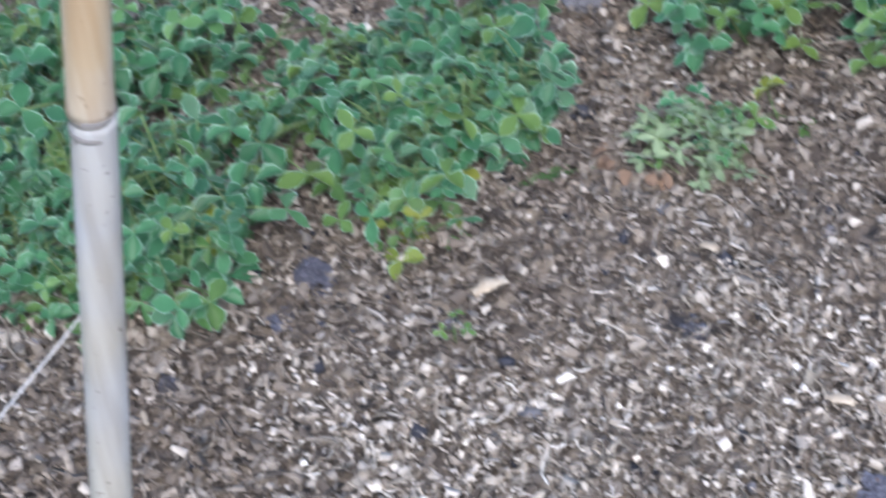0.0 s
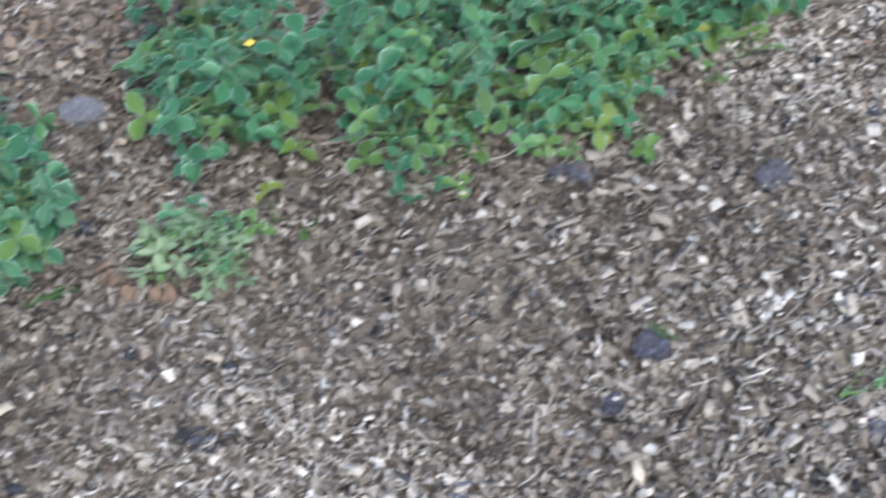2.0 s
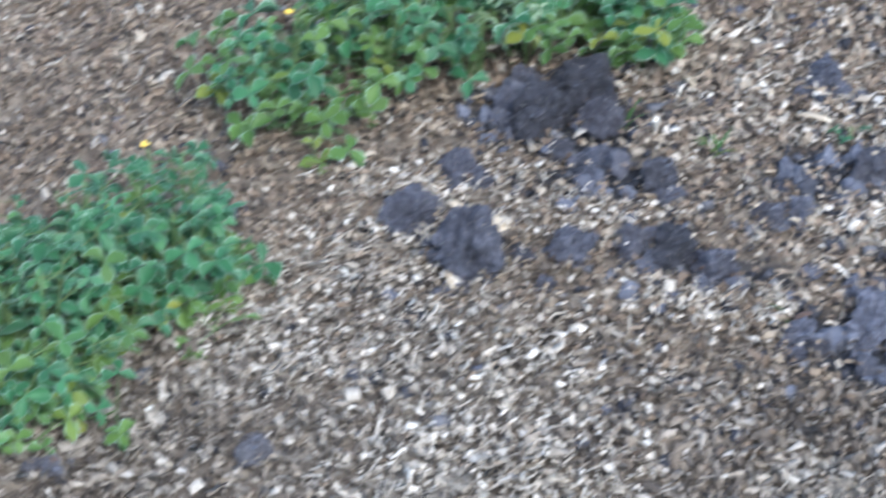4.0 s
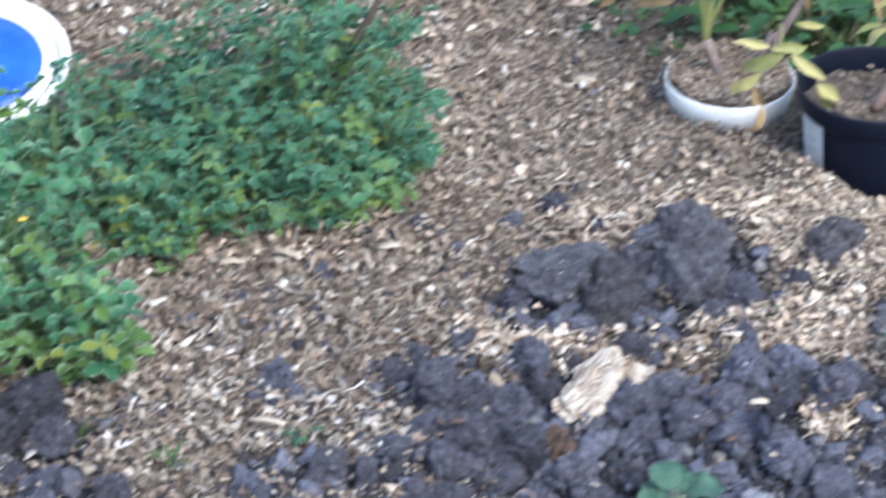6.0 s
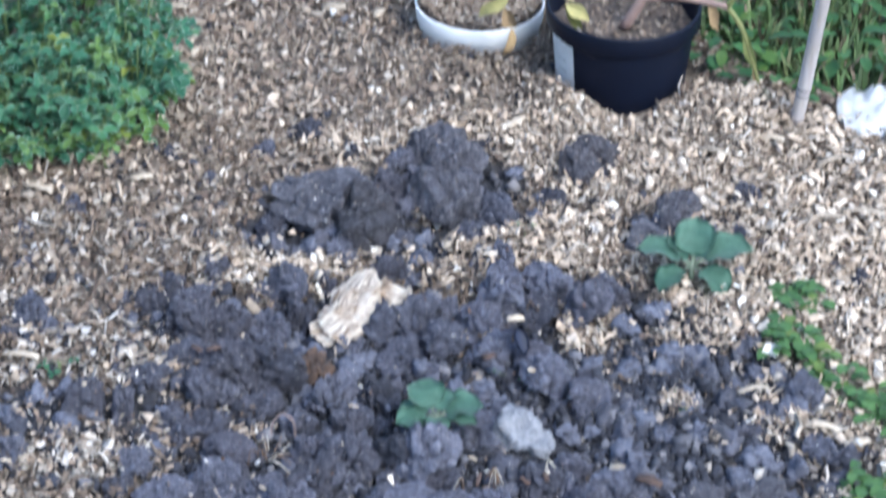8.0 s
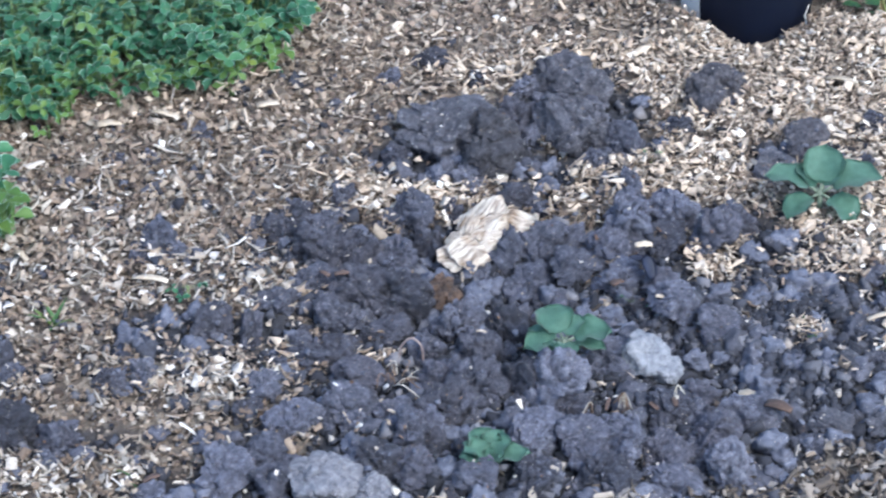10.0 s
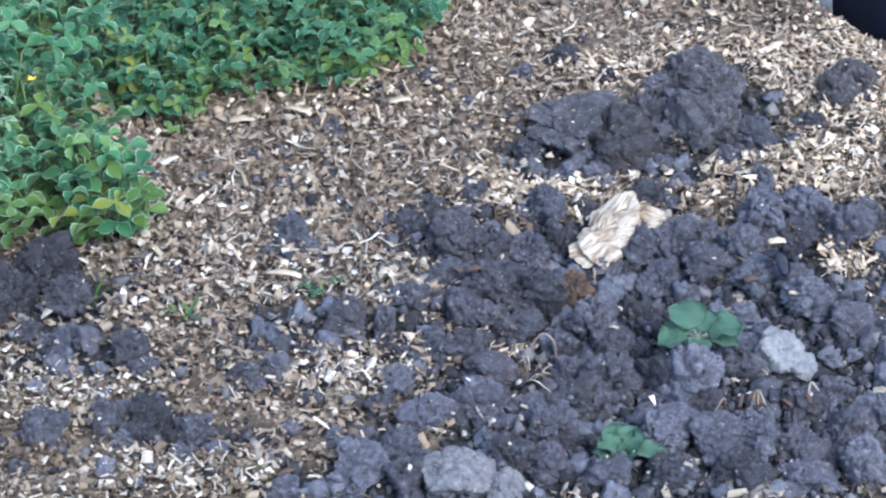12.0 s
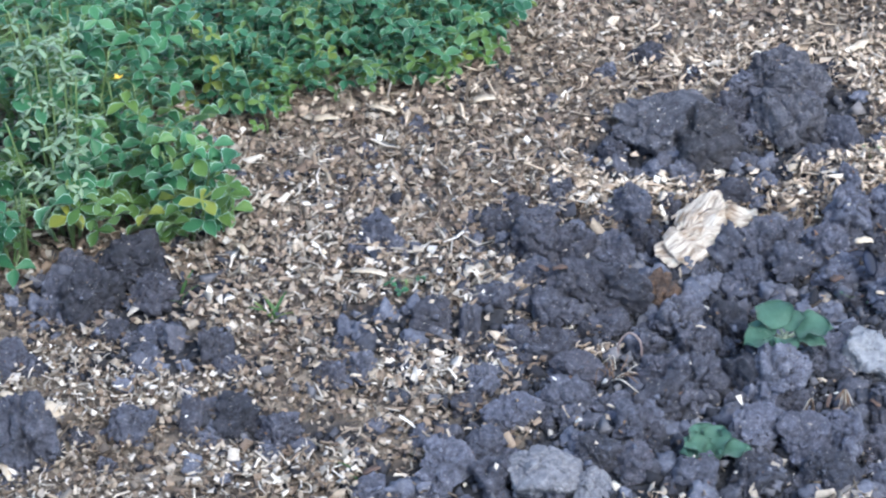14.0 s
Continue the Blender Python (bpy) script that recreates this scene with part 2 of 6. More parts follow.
MAT_NODE = plain("bamboo_node", [(0.3, (0.13, 0.125, 0.13)), (0.7, (0.22, 0.21, 0.215))], scale=90, rough=0.7)
MAT_TWIG = plain("dark_twig", [(0.3, (0.055, 0.045, 0.04)), (0.7, (0.12, 0.10, 0.085))], scale=80, rough=0.85)
MAT_BLACK = plain("black_plastic", [(0.3, (0.003, 0.005, 0.013)), (0.7, (0.005, 0.008, 0.020))], scale=12, rough=0.5, bump=0.08)
MAT_BLACK.node_tree.nodes["Principled BSDF"].inputs["Specular IOR Level"].default_value = 0.16
MAT_SHARD = plain("dark_blue_plastic", [(0.3, (0.012, 0.018, 0.045)), (0.7, (0.022, 0.032, 0.075))], scale=60, rough=0.5, bump=0.1)
MAT_WHITE = plain("white_plastic", [(0.3, (0.80, 0.82, 0.85)), (0.7, (0.88, 0.89, 0.91))], scale=14, rough=0.4, bump=0.08)
MAT_BLUE = plain("blue_print", [(0.3, (0.010, 0.075, 0.50)), (0.7, (0.02, 0.12, 0.62))], scale=30, rough=0.4, bump=0.05)
MAT_PRINT = plain("grey_print", [(0.3, (0.58, 0.59, 0.60)), (0.7, (0.66, 0.67, 0.68))], scale=60, rough=0.6)
MAT_POT_SOIL = plain("potting_mix", [(0.3, (0.06, 0.047, 0.042)), (0.55, (0.125, 0.100, 0.086)), (0.8, (0.23, 0.19, 0.16))], scale=110, rough=0.95, bump=0.9, dist=0.004)
MAT_STRAW = plain("straw", [(0.3, (0.46, 0.42, 0.36)), (0.7, (0.64, 0.60, 0.54))], scale=90, rough=0.75, rnd=0.25)
MAT_FLECK = island_mat("soil_flecks", [(0.0, (0.16, 0.085, 0.055)), (0.25, (0.24, 0.15, 0.095)), (0.5, (0.40, 0.33, 0.26)), (0.8, (0.62, 0.58, 0.53)), (1.0, (0.82, 0.81, 0.80))])
MAT_BARK = plain("red_bark", [(0.3, (0.050, 0.034, 0.031)), (0.55, (0.092, 0.058, 0.048)), (0.8, (0.150, 0.100, 0.080))], scale=140, rough=0.9, bump=0.6, rnd=0.3)
MAT_ROOT = plain("rusty_root", [(0.3, (0.09, 0.058, 0.043)), (0.7, (0.20, 0.128, 0.085))], scale=90, rough=0.85)
MAT_CORD = plain("pale_cord", [(0.3, (0.36, 0.355, 0.36)), (0.7, (0.54, 0.535, 0.54))], scale=250, rough=0.85)
MAT_WHITECHIP = plain("bleached_flake", [(0.35, (0.30, 0.28, 0.27)), (0.5, (0.55, 0.54, 0.52)), (0.7, (0.76, 0.75, 0.73))], scale=160, rough=0.8, rnd=0.2)
MAT_BIGCHIP = plain("bright_wood_chip", [(0.3, (0.34, 0.27, 0.20)), (0.55, (0.47, 0.40, 0.32)), (0.8, (0.64, 0.58, 0.50))], scale=90, rough=0.85, rnd=0.35, bump=0.5)


# ---- helpers for shapes ----
def part(name, bm, mats, parent=None, label="", smooth=True):
    me = bpy.data.meshes.new(name)
    bm.to_mesh(me)
    bm.free()
    for m in mats if isinstance(mats, (list, tuple)) else [mats]:
        me.materials.append(m)
    if smooth:
        me.shade_smooth()
    ob = new(name, me)
    if parent is not None:
        ob.parent = parent
    if label:
        tagged(ob, label)
    return ob


def mesh_np(name, verts, faces, mat, smooth=False):
    """One mesh out of arrays: verts (n, 3), faces (m, 4) or (m, 3)."""
    me = bpy.data.meshes.new(name)
    k = faces.shape[1]
    me.vertices.add(len(verts))
    me.vertices.foreach_set("co", np.ascontiguousarray(verts, dtype=np.float32).ravel())
    me.loops.add(faces.size)
    me.loops.foreach_set("vertex_index", np.ascontiguousarray(faces, dtype=np.int32).ravel())
    me.polygons.add(len(faces))
    me.polygons.foreach_set("loop_start", np.arange(0, faces.size, k, dtype=np.int32))
    me.update(calc_edges=True)
    me.materials.append(mat)
    if smooth:
        me.shade_smooth()
    return me


def tube(bm, pts, radii, sides=6, mat=0):
    """A round stem through pts with its radius at each; closed at both ends."""
    rings = []
    pts = [Vector(p) for p in pts]
    for i, p in enumerate(pts):
        d = (pts[min(i + 1, len(pts) - 1)] - pts[max(i - 1, 0)]).normalized()
        a = d.cross(Vector((0.31, 0.84, 0.44))).normalized()
        b = d.cross(a)
        r = radii[i] if isinstance(radii, (list, tuple)) else radii
        rings.append([bm.verts.new(p + (a * math.cos(w) + b * math.sin(w)) * r) for w in (2 * math.pi * k / sides for k in range(sides))])
    for r0, r1 in zip(rings, rings[1:]):
        for k in range(sides):
            bm.faces.new((r0[k], r0[(k + 1) % sides], r1[(k + 1) % sides], r1[k])).material_index = mat
    bm.faces.new(rings[0][::-1]).material_index = mat
    bm.faces.new(rings[-1]).material_index = mat


def bent(pts, n=8):
    """A smooth line through the points (Catmull-Rom)."""
    p = [Vector(q) for q in pts]
    p = [p[0] * 2 - p[1], *p, p[-1] * 2 - p[-2]]
    out = []
    for i in range(1, len(p) - 2):
        for k in range(n):
            t = k / n
            out.append(0.5 * (2 * p[i] + (p[i + 1] - p[i - 1]) * t + (2 * p[i - 1] - 5 * p[i] + 4 * p[i + 1] - p[i + 2]) * t * t
                              + (3 * p[i] - p[i - 1] - 3 * p[i + 1] + p[i + 2]) * t ** 3))
    out.append(p[-2])
    return out


def blade(bm, base, along, up, length, width, curl=0.3, cup=0.25, tip=0.5, n=6, wide_at=0.55, rim=False, thick=0.0):
    """A leaf blade from base: along its midrib, with up as its face. curl bends the tip down, cup folds the sides up."""
    along, up = Vector(along).normalized(), Vector(up)
    side = along.cross(up).normalized()
    up = side.cross(along).normalized()
    cols = (-1.0, -0.93, 0.0, 0.93, 1.0) if rim else (-1.0, -0.5, 0.0, 0.5, 1.0)
    rows = []
    steps = [i / n for i in range(n)] + ([0.962] if rim else []) + [1.0]
    for u in steps:
        s = u / wide_at if u < wide_at else 1 - (u - wide_at) / (1 - wide_at) * (1 - 0.0)
        w = math.sin(max(s, 0.0) * math.pi / 2) ** ((1.1 if rim else 0.75) if u < wide_at else tip) * width / 2
        w = max(w, width * 0.03)
        c = Vector(base) + along * (length * u * (1 - 0.25 * curl * u)) - up * (length * curl * u * u)
        rows.append([bm.verts.new(c + side * (w * k) + up * (w * cup * (abs(k) ** 1.25 if rim else k * k))) for k in cols])
    for a, b in zip(rows, rows[1:]):
        for k in range(4):
            f = bm.faces.new((a[k], a[k + 1], b[k + 1], b[k]))
            if rim and k in (0, 3):
                f.material_index = 1
    if rim:
        for f in (f for f in bm.faces if all(v in rows[-1] or v in rows[-2] for v in f.verts)):
            f.material_index = 1


# ---- the lie of the land ----
RNG = np.random.default_rng(7)
GRID = RNG.random((6, 64, 64))


def soft_noise(x, y, size, k=0):
    """Smooth value noise in 0..1 with cells of that size."""
    gx, gy = np.asarray(x) / size + 200.3, np.asarray(y) / size + 200.7
    ix, iy = np.floor(gx).astype(int), np.floor(gy).astype(int)
    fx, fy = gx - ix, gy - iy
    fx, fy = fx * fx * (3 - 2 * fx), fy * fy * (3 - 2 * fy)
    g = GRID[k]
    a, b = g[ix % 64, iy % 64], g[(ix + 1) % 64, iy % 64]
    c, d = g[ix % 64, (iy + 1) % 64], g[(ix + 1) % 64, (iy + 1) % 64]
    return (a * (1 - fx) + b * fx) * (1 - fy) + (c * (1 - fx) + d * fx) * fy


# where dug soil lies open, and last a shadowed hollow painted as soil: centre and half axes of each patch
PATCHES = [(-0.20, 1.79, 0.16, 0.075), (0.03, 1.93, 0.34, 0.22), (-0.08, 2.10, 0.19, 0.12), (0.14, 2.14, 0.13, 0.07), (0.02, 2.37, 0.09, 0.12), (-0.10, 2.33, 0.09, 0.07),
           (-0.43, 1.850, 0.09, 0.030), (-0.64, 1.83, 0.04, 0.02), (-0.61, 2.04, 0.10, 0.06), (-0.54, 1.965, 0.08, 0.03),
           (0.25, 2.31, 0.06, 0.04), (-0.29, 1.99, 0.10, 0.05), (0.245, 2.035, 0.070, 0.075), (0.265, 1.905, 0.085, 0.060), (-1.075, 1.098, 0.030, 0.013)]


# and where chips have fallen back between the clods
FALLEN = [(-0.151, 2.201, 0.024, 0.028), (0.025, 2.222, 0.018, 0.018), (-0.268, 2.068, 0.05, 0.042), (0.151, 2.11, 0.037, 0.028), (-0.134, 2.24, 0.032, 0.02), (0.036, 2.270, 0.020, 0.016), (-0.301, 1.922, 0.05, 0.051), (-0.235, 1.973, 0.032, 0.023),
          (0.004, 2.34, 0.013, 0.023), (-0.154, 1.98, 0.026, 0.019), (0.232, 2.000, 0.018, 0.016), (0.159, 2.139, 0.033, 0.024), (0.335, 1.963, 0.040, 0.018), (0.258, 2.178, 0.033, 0.029)]


def soil_at(x, y):
    x, y = np.asarray(x, float), np.asarray(y, float)
    ragged = 0.55 * (soft_noise(x, y, 0.09, 1) - 0.5) + 0.45 * (soft_noise(x, y, 0.035, 2) - 0.5)
    s = np.zeros_like(x)
    for cx, cy, rx, ry in PATCHES:
        d = np.sqrt(((x - cx) / rx) ** 2 + ((y - cy) / ry) ** 2)
        s = np.maximum(s, np.clip((1.12 - d + 1.0 * ragged) / 0.35, 0, 1))
    for cx, cy, rx, ry in FALLEN:
        d = np.sqrt(((x - cx) / rx) ** 2 + ((y - cy) / ry) ** 2)
        s = s * (1 - 0.85 * np.clip((1.15 - d + 1.2 * ragged) / 0.5, 0, 1))
    return s


def turf_at(x, y):
    """1 beyond the edge of the bed, where grass grows."""
    x, y = np.asarray(x, float), np.asarray(y, float)
    edge = np.where(x < 0.06, 2.87 - np.minimum(x - 0.06, 0) ** 1 * 1.6, 2.87 - 0.80 * (x - 0.06))
    return np.clip((y - edge + 0.06 * (soft_noise(x, y, 0.08, 3) - 0.5)) / 0.03, 0, 1)


def ground_at(x, y):
    x, y = np.asarray(x, float), np.asarray(y, float)
    near = np.exp(-(((x + 0.6) / 2.2) ** 2 + ((y - 1.9) / 2.2) ** 2))
    z = 0.030 * (soft_noise(x, y, 0.28, 0) - 0.5) + 0.012 * (soft_noise(x, y, 0.07, 4) - 0.5) + 0.007 * (soft_noise(x, y, 0.025, 5) - 0.5)
    z = z + soil_at(x, y) * (-0.007 + 0.022 * (soft_noise(x, y, 0.052, 2) - 0.3) * soft_noise(x, y, 0.11, 3) + 0.014 * np.abs(soft_noise(x, y, 0.024, 4) - 0.5) + 0.007 * (soft_noise(x, y, 0.012, 1) - 0.5))
    z = z + 0.022 * np.exp(-(((x - 0.33) / 0.07) ** 2 + ((y - 2.53) / 0.05) ** 2)) + 0.030 * np.exp(-(((x - 0.135) / 0.040) ** 2 + ((y - 2.55) / 0.04) ** 2)) - 0.020 * np.exp(-(((x - 0.222) / 0.036) ** 2 + ((y - 2.52) / 0.03) ** 2)) + 0.008 * np.exp(-(((x - 0.05) / 0.07) ** 2 + ((y - 2.64) / 0.03) ** 2))
    return z * near


def gz(x, y):
    return float(ground_at(x, y))


def build_ground():
    step = 0.0102
    xs = np.concatenate([[-1500, -300, -60, -15, -6, -3.2], np.arange(-2.2, 1.0, step), [1.6, 3, 6, 15, 60, 300, 1500]])
    ys = np.concatenate([[-1500, -300, -60, -15, -4, -1, 0.0], np.arange(0.5, 3.7, step), [4.2, 5.5, 9, 20, 70, 300, 1500]])
    X, Y = np.meshgrid(xs, ys)
    Z = ground_at(X, Y)
    v = np.stack([X.ravel(), Y.ravel(), Z.ravel()], 1)
    n, k = len(xs), np.arange(len(xs) - 1)[None, :] + np.arange(len(ys) - 1)[:, None] * len(xs)
    k = k.ravel()
    me = mesh_np("ground", v, np.stack([k, k + 1, k + n + 1, k + n], 1), MAT_GROUND, True)
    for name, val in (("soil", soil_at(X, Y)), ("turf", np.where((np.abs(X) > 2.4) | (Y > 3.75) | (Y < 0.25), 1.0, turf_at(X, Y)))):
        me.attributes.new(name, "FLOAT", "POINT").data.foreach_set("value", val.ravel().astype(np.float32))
    return tagged(new("ground", me), "garden bed of soil and mulch running out into turf", "ground", kind="structure")


build_ground()


def rotations(yaw, pitch, roll):
    cy, sy, cp, sp, cr, sr = np.cos(yaw), np.sin(yaw), np.cos(pitch), np.sin(pitch), np.cos(roll), np.sin(roll)
    R = np.empty((len(yaw), 3, 3))
    R[:, 0] = np.stack([cy * cp, cy * sp * sr - sy * cr, cy * sp * cr + sy * sr], 1)
    R[:, 1] = np.stack([sy * cp, sy * sp * sr + cy * cr, sy * sp * cr - cy * sr], 1)
    R[:, 2] = np.stack([-sp, cp * sr, cp * cr], 1)
    return R


def in_sight(x, y):
    """The stretches of the bed that the path looks over."""
    left = np.interp(y, [0.60, 0.80, 1.0, 1.22, 1.32, 1.7, 2.2, 2.6, 3.3], [-1.50, -1.68, -1.81, -1.96, -1.77, -1.57, -1.32, -1.09, -0.62])
    right = np.interp(y, [0.60, 0.80, 1.0, 1.3, 1.7, 1.78, 2.2, 3.3], [-1.20, -0.96, -0.59, -0.35, 0.02, 0.50, 0.55, 0.66])
    return (x > left) & (x < right) & (y > 0.62) & (y < 3.35)


FRESH = [(0.42, 2.15, 0.16, 0.30), (0.22, 2.47, 0.30, 0.07), (0.36, 2.40, 0.26, 0.16), (0.36, 2.20, 0.14, 0.14), (-0.62, 1.90, 0.15, 0.06), (-0.72, 1.72, 0.14, 0.14), (-0.900, 1.030, 0.260, 0.130), (-1.120, 0.900, 0.240, 0.085), (-0.535, 1.500, 0.13, 0.22),
         (-0.33, 2.04, 0.08, 0.045), (-0.12, 2.24, 0.10, 0.06), (0.12, 2.28, 0.12, 0.06), (-0.40, 1.80, 0.10, 0.04), *FALLEN]


def fresh_at(x, y):
    """Where paler, newer chips lie on top."""
    f = 0.03 + 0.20 * np.exp(-(((x + 0.40) / 0.30) ** 2 + ((y - 2.15) / 0.35) ** 2)) + 0.22 * np.exp(-(((x + 0.55) / 0.30) ** 2 + ((y - 3.0) / 0.30) ** 2))
    f = f * (0.3 + 1.4 * soft_noise(x, y, 0.05, 5))
    for cx, cy, rx, ry in FRESH:
        d = np.sqrt(((x - cx) / rx) ** 2 + ((y - cy) / ry) ** 2)
        f = np.maximum(f, np.clip((1.2 - d + 0.5 * (soft_noise(x, y, 0.06, 3) - 0.5)) / 0.5, 0, 1))
    return f


def build_chips(name, mat, n, label, fresh, size, lift, end=None):
    """Shredded wood mulch: flat splinters with skewed, broken ends, lying on and over one another."""
    x, y = RNG.uniform(-2.0, 0.75, n), RNG.uniform(0.60, 3.45, n)
    soil, turf = soil_at(x, y), turf_at(x, y)
    if fresh:
        keep = in_sight(x, y) & (RNG.random(n) < fresh_at(x, y)) & (RNG.random(n) > soil * (0.90 + 0.09 * (soft_noise(x, y, 0.05, 0) > 0.45)))
    else:
        keep = in_sight(x, y) | (RNG.random(n) < 0.05)
        keep &= RNG.random(n) > np.where(x < -0.27, 0.72, 1.0) * soil ** 2 * (0.93 + 0.06 * (soft_noise(x, y, 0.05, 0) > 0.45))
    keep &= RNG.random(n) > turf * 0.97
    keep &= ((x - 0.213) ** 2 + (y - 2.613) ** 2 > 0.080 ** 2) & ((x - 0.062) ** 2 + (y - 2.722) ** 2 > 0.070 ** 2)
    if end is not None:
        old = y < 1.62 + 0.25 * (x + 0.9) + 0.3 * (soft_noise(x, y, 0.2, 1) - 0.5) + RNG.normal(0, 0.09, n)
        if fresh:
            bleached = (x < -0.18 + RNG.normal(0, 0.05, n)) & (y < 2.35)
            keep &= (RNG.random(n) < 0.8) | old | ~bleached
            old |= bleached
        keep &= old == end
    x, y = x[keep], y[keep]
    n = len(x)
    kind = RNG.random(n)
    sliver = kind < (0.38 if fresh else 0.26)
    size = size * (0.8 + 0.5 * soft_noise(x, y, 0.3, 3))
    L = np.clip(RNG.lognormal(math.log(1.0), 0.50, n), 0.35, 2.8) * size * np.where(sliver, 1.7, 1.05)
    W = L * np.where(sliver, RNG.uniform(0.07, 0.22, n), RNG.uniform(0.45, 1.0, n))
    W = np.clip(W, 0.0009, 0.0105)
    H = RNG.uniform(0.0004, 0.0018, n)
    R = rotations(RNG.uniform(0, 2 * math.pi, n), RNG.normal(0, 0.50, n), RNG.normal(0, 0.65, n))
    z = ground_at(x, y) + RNG.uniform(0.0, 0.012, n) + lift
    place = np.stack([x, y, z], 1)
    verts, faces, count = [], [], 0
    # splinters: three stations along a bent, tapering strip with a keel
    i = np.flatnonzero(sliver)
    m = len(i)
    bow, sway = RNG.normal(0, 0.16, m), RNG.normal(0, 0.12, m)
    P = np.empty((m, 9, 3))
    for k, u in enumerate((-0.5, 0.0, 0.5)):
        taper = RNG.uniform(0.25, 1.0, m) if k != 1 else np.ones(m)
        mid = 0.0 if k == 1 else 1.0
        for j, (side, deep) in enumerate(((-0.5, 0.0), (0.5, 0.0), (0.1, -1.0))):
            P[:, 3 * k + j, 0] = u * L[i] + side * W[i] * RNG.normal(0, 0.5, m)
            P[:, 3 * k + j, 1] = side * W[i] * taper + mid * sway * L[i]
            P[:, 3 * k + j, 2] = deep * H[i] + mid * bow * L[i]
    V = np.einsum("nij,nkj->nki", R[i], P) + place[i][:, None, :]
    q = np.array([(0, 3, 4, 1), (3, 6, 7, 4), (1, 4, 5, 2), (4, 7, 8, 5), (2, 5, 3, 0), (5, 8, 6, 3)])
    verts.append(V.reshape(-1, 3))
    faces.append((np.arange(m)[:, None, None] * 9 + q[None]).reshape(-1, 4))
    count += m * 9
    # flakes: torn four-cornered scraps, twisted out of flat
    i = np.flatnonzero(~sliver)
    m = len(i)
    P = np.empty((m, 8, 3))
    for k, a in enumerate((0.25, 0.75, 1.25, 1.75)):
        turn = a * math.pi + RNG.normal(0, 0.30, m)
        reach = RNG.uniform(0.45, 1.0, m)
        lift_k = RNG.normal(0, 0.13, m) * L[i]
        for top in (0, 1):
            P[:, 4 * top + k, 0] = 0.74 * L[i] * reach * np.cos(turn)
            P[:, 4 * top + k, 1] = 0.74 * W[i] * reach * np.sin(turn)
            P[:, 4 * top + k, 2] = lift_k + top * H[i]
    V = np.einsum("nij,nkj->nki", R[i], P) + place[i][:, None, :]
    q = np.array([(4, 5, 6, 7), (0, 1, 5, 4), (2, 3, 7, 6)])
    verts.append(V.reshape(-1, 3))
    faces.append((np.arange(m)[:, None, None] * 8 + q[None]).reshape(-1, 4) + count)
    tagged(new(name, mesh_np(name, np.concatenate(verts), np.concatenate(faces), mat)), label, "mulch", kind="stuff")


def lump(seed, sub=4, rough=1.0):
    """A broken lump of clay of radius about one: blunt faces where it split, rounded edges, a crack or two and a crumbly skin."""
    rnd = random.Random(seed)
    bm = bmesh.new()
    bmesh.ops.create_icosphere(bm, subdivisions=sub, radius=1.0)
    off = Vector((seed * 7.3, seed * 3.1, seed * 5.7))
    cuts = [(Vector((rnd.gauss(0, 1), rnd.gauss(0, 1), rnd.gauss(0, 0.8))).normalized(), rnd.uniform(0.55, 0.95)) for _ in range(12)]
    cuts.append((Vector((rnd.gauss(0, 0.35), rnd.gauss(0, 0.35), 1)).normalized(), rnd.uniform(0.62, 0.85)))
    cracks = [(Vector((rnd.gauss(0, 1), rnd.gauss(0, 1), rnd.gauss(0, 0.5))).normalized(), rnd.uniform(-0.35, 0.35), rnd.uniform(0.12, 0.30), rnd.uniform(0.05, 0.10)) for _ in range(3)]
    for v in bm.verts:
        d = v.co.normalized()
        warp = d + 0.16 * noise.noise_vector(d * 1.9 + off)
        total = math.exp(-44 * 1.12)
        for n, h in cuts:
            c = warp.dot(n)
            if c > 0.1:
                total += math.exp(-44 * min(h / c, 3.0))
        r = -math.log(total) / 44 + 0.04
        wob = 0.16 * noise.noise(d * 3.1 + off * 2)
        for n, at, deep, wide in cracks:
            r -= rough * deep * max(0.0, 1 - abs(d.dot(n) - at + wob) / wide)
        for size, step, tilt, gap in ((1.5, 0.16, 0.54, 0.28), (3.1, 0.06, 0.42, 0.16), (8.5, 0.018, 0.20, 0.02)):
            dist, pts = noise.voronoi(warp * size + off)
            h = noise.cell_vector(pts[0] * 31.7 + off) - Vector((0.5, 0.5, 0.5))
            r += rough * (step * h.x + tilt * ((warp * size + off - pts[0]) / size).dot(h) - gap * max(0.0, 1 - (dist[1] - dist[0]) / 0.13))
        r += rough * (0.02 * noise.noise(d * 2.4 + off) + 0.012 * noise.noise(d * 7.0 + off) + 0.010 * noise.noise(d * 22.0 + off))
        v.co = d * max(r, 0.35)
        if v.co.z < -0.45:
            v.co.z = -0.45 + (v.co.z + 0.45) * 0.3
    return bm


def lump_meshes(name, mat, count, sub, rough=1.0, first=1):
    out = []
    for k in range(count):
        me = bpy.data.meshes.new(name)
        bm = lump(first + k, sub, rough)
        bm.to_mesh(me)
        bm.free()
        me.materials.append(mat)
        out.append(me)
    return out


CLODS = lump_meshes("soil_clod", MAT_CLOD, 12, 5, 0.66)
SMALL = lump_meshes("soil_clod", MAT_CLOD, 8, 4, 0.7, 71)


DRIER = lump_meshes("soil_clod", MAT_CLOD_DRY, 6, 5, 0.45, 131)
PALER = lump_meshes("soil_clod", MAT_CLOD_PALER, 7, 5, 0.62, 171)
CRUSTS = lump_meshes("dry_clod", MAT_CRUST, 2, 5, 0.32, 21)


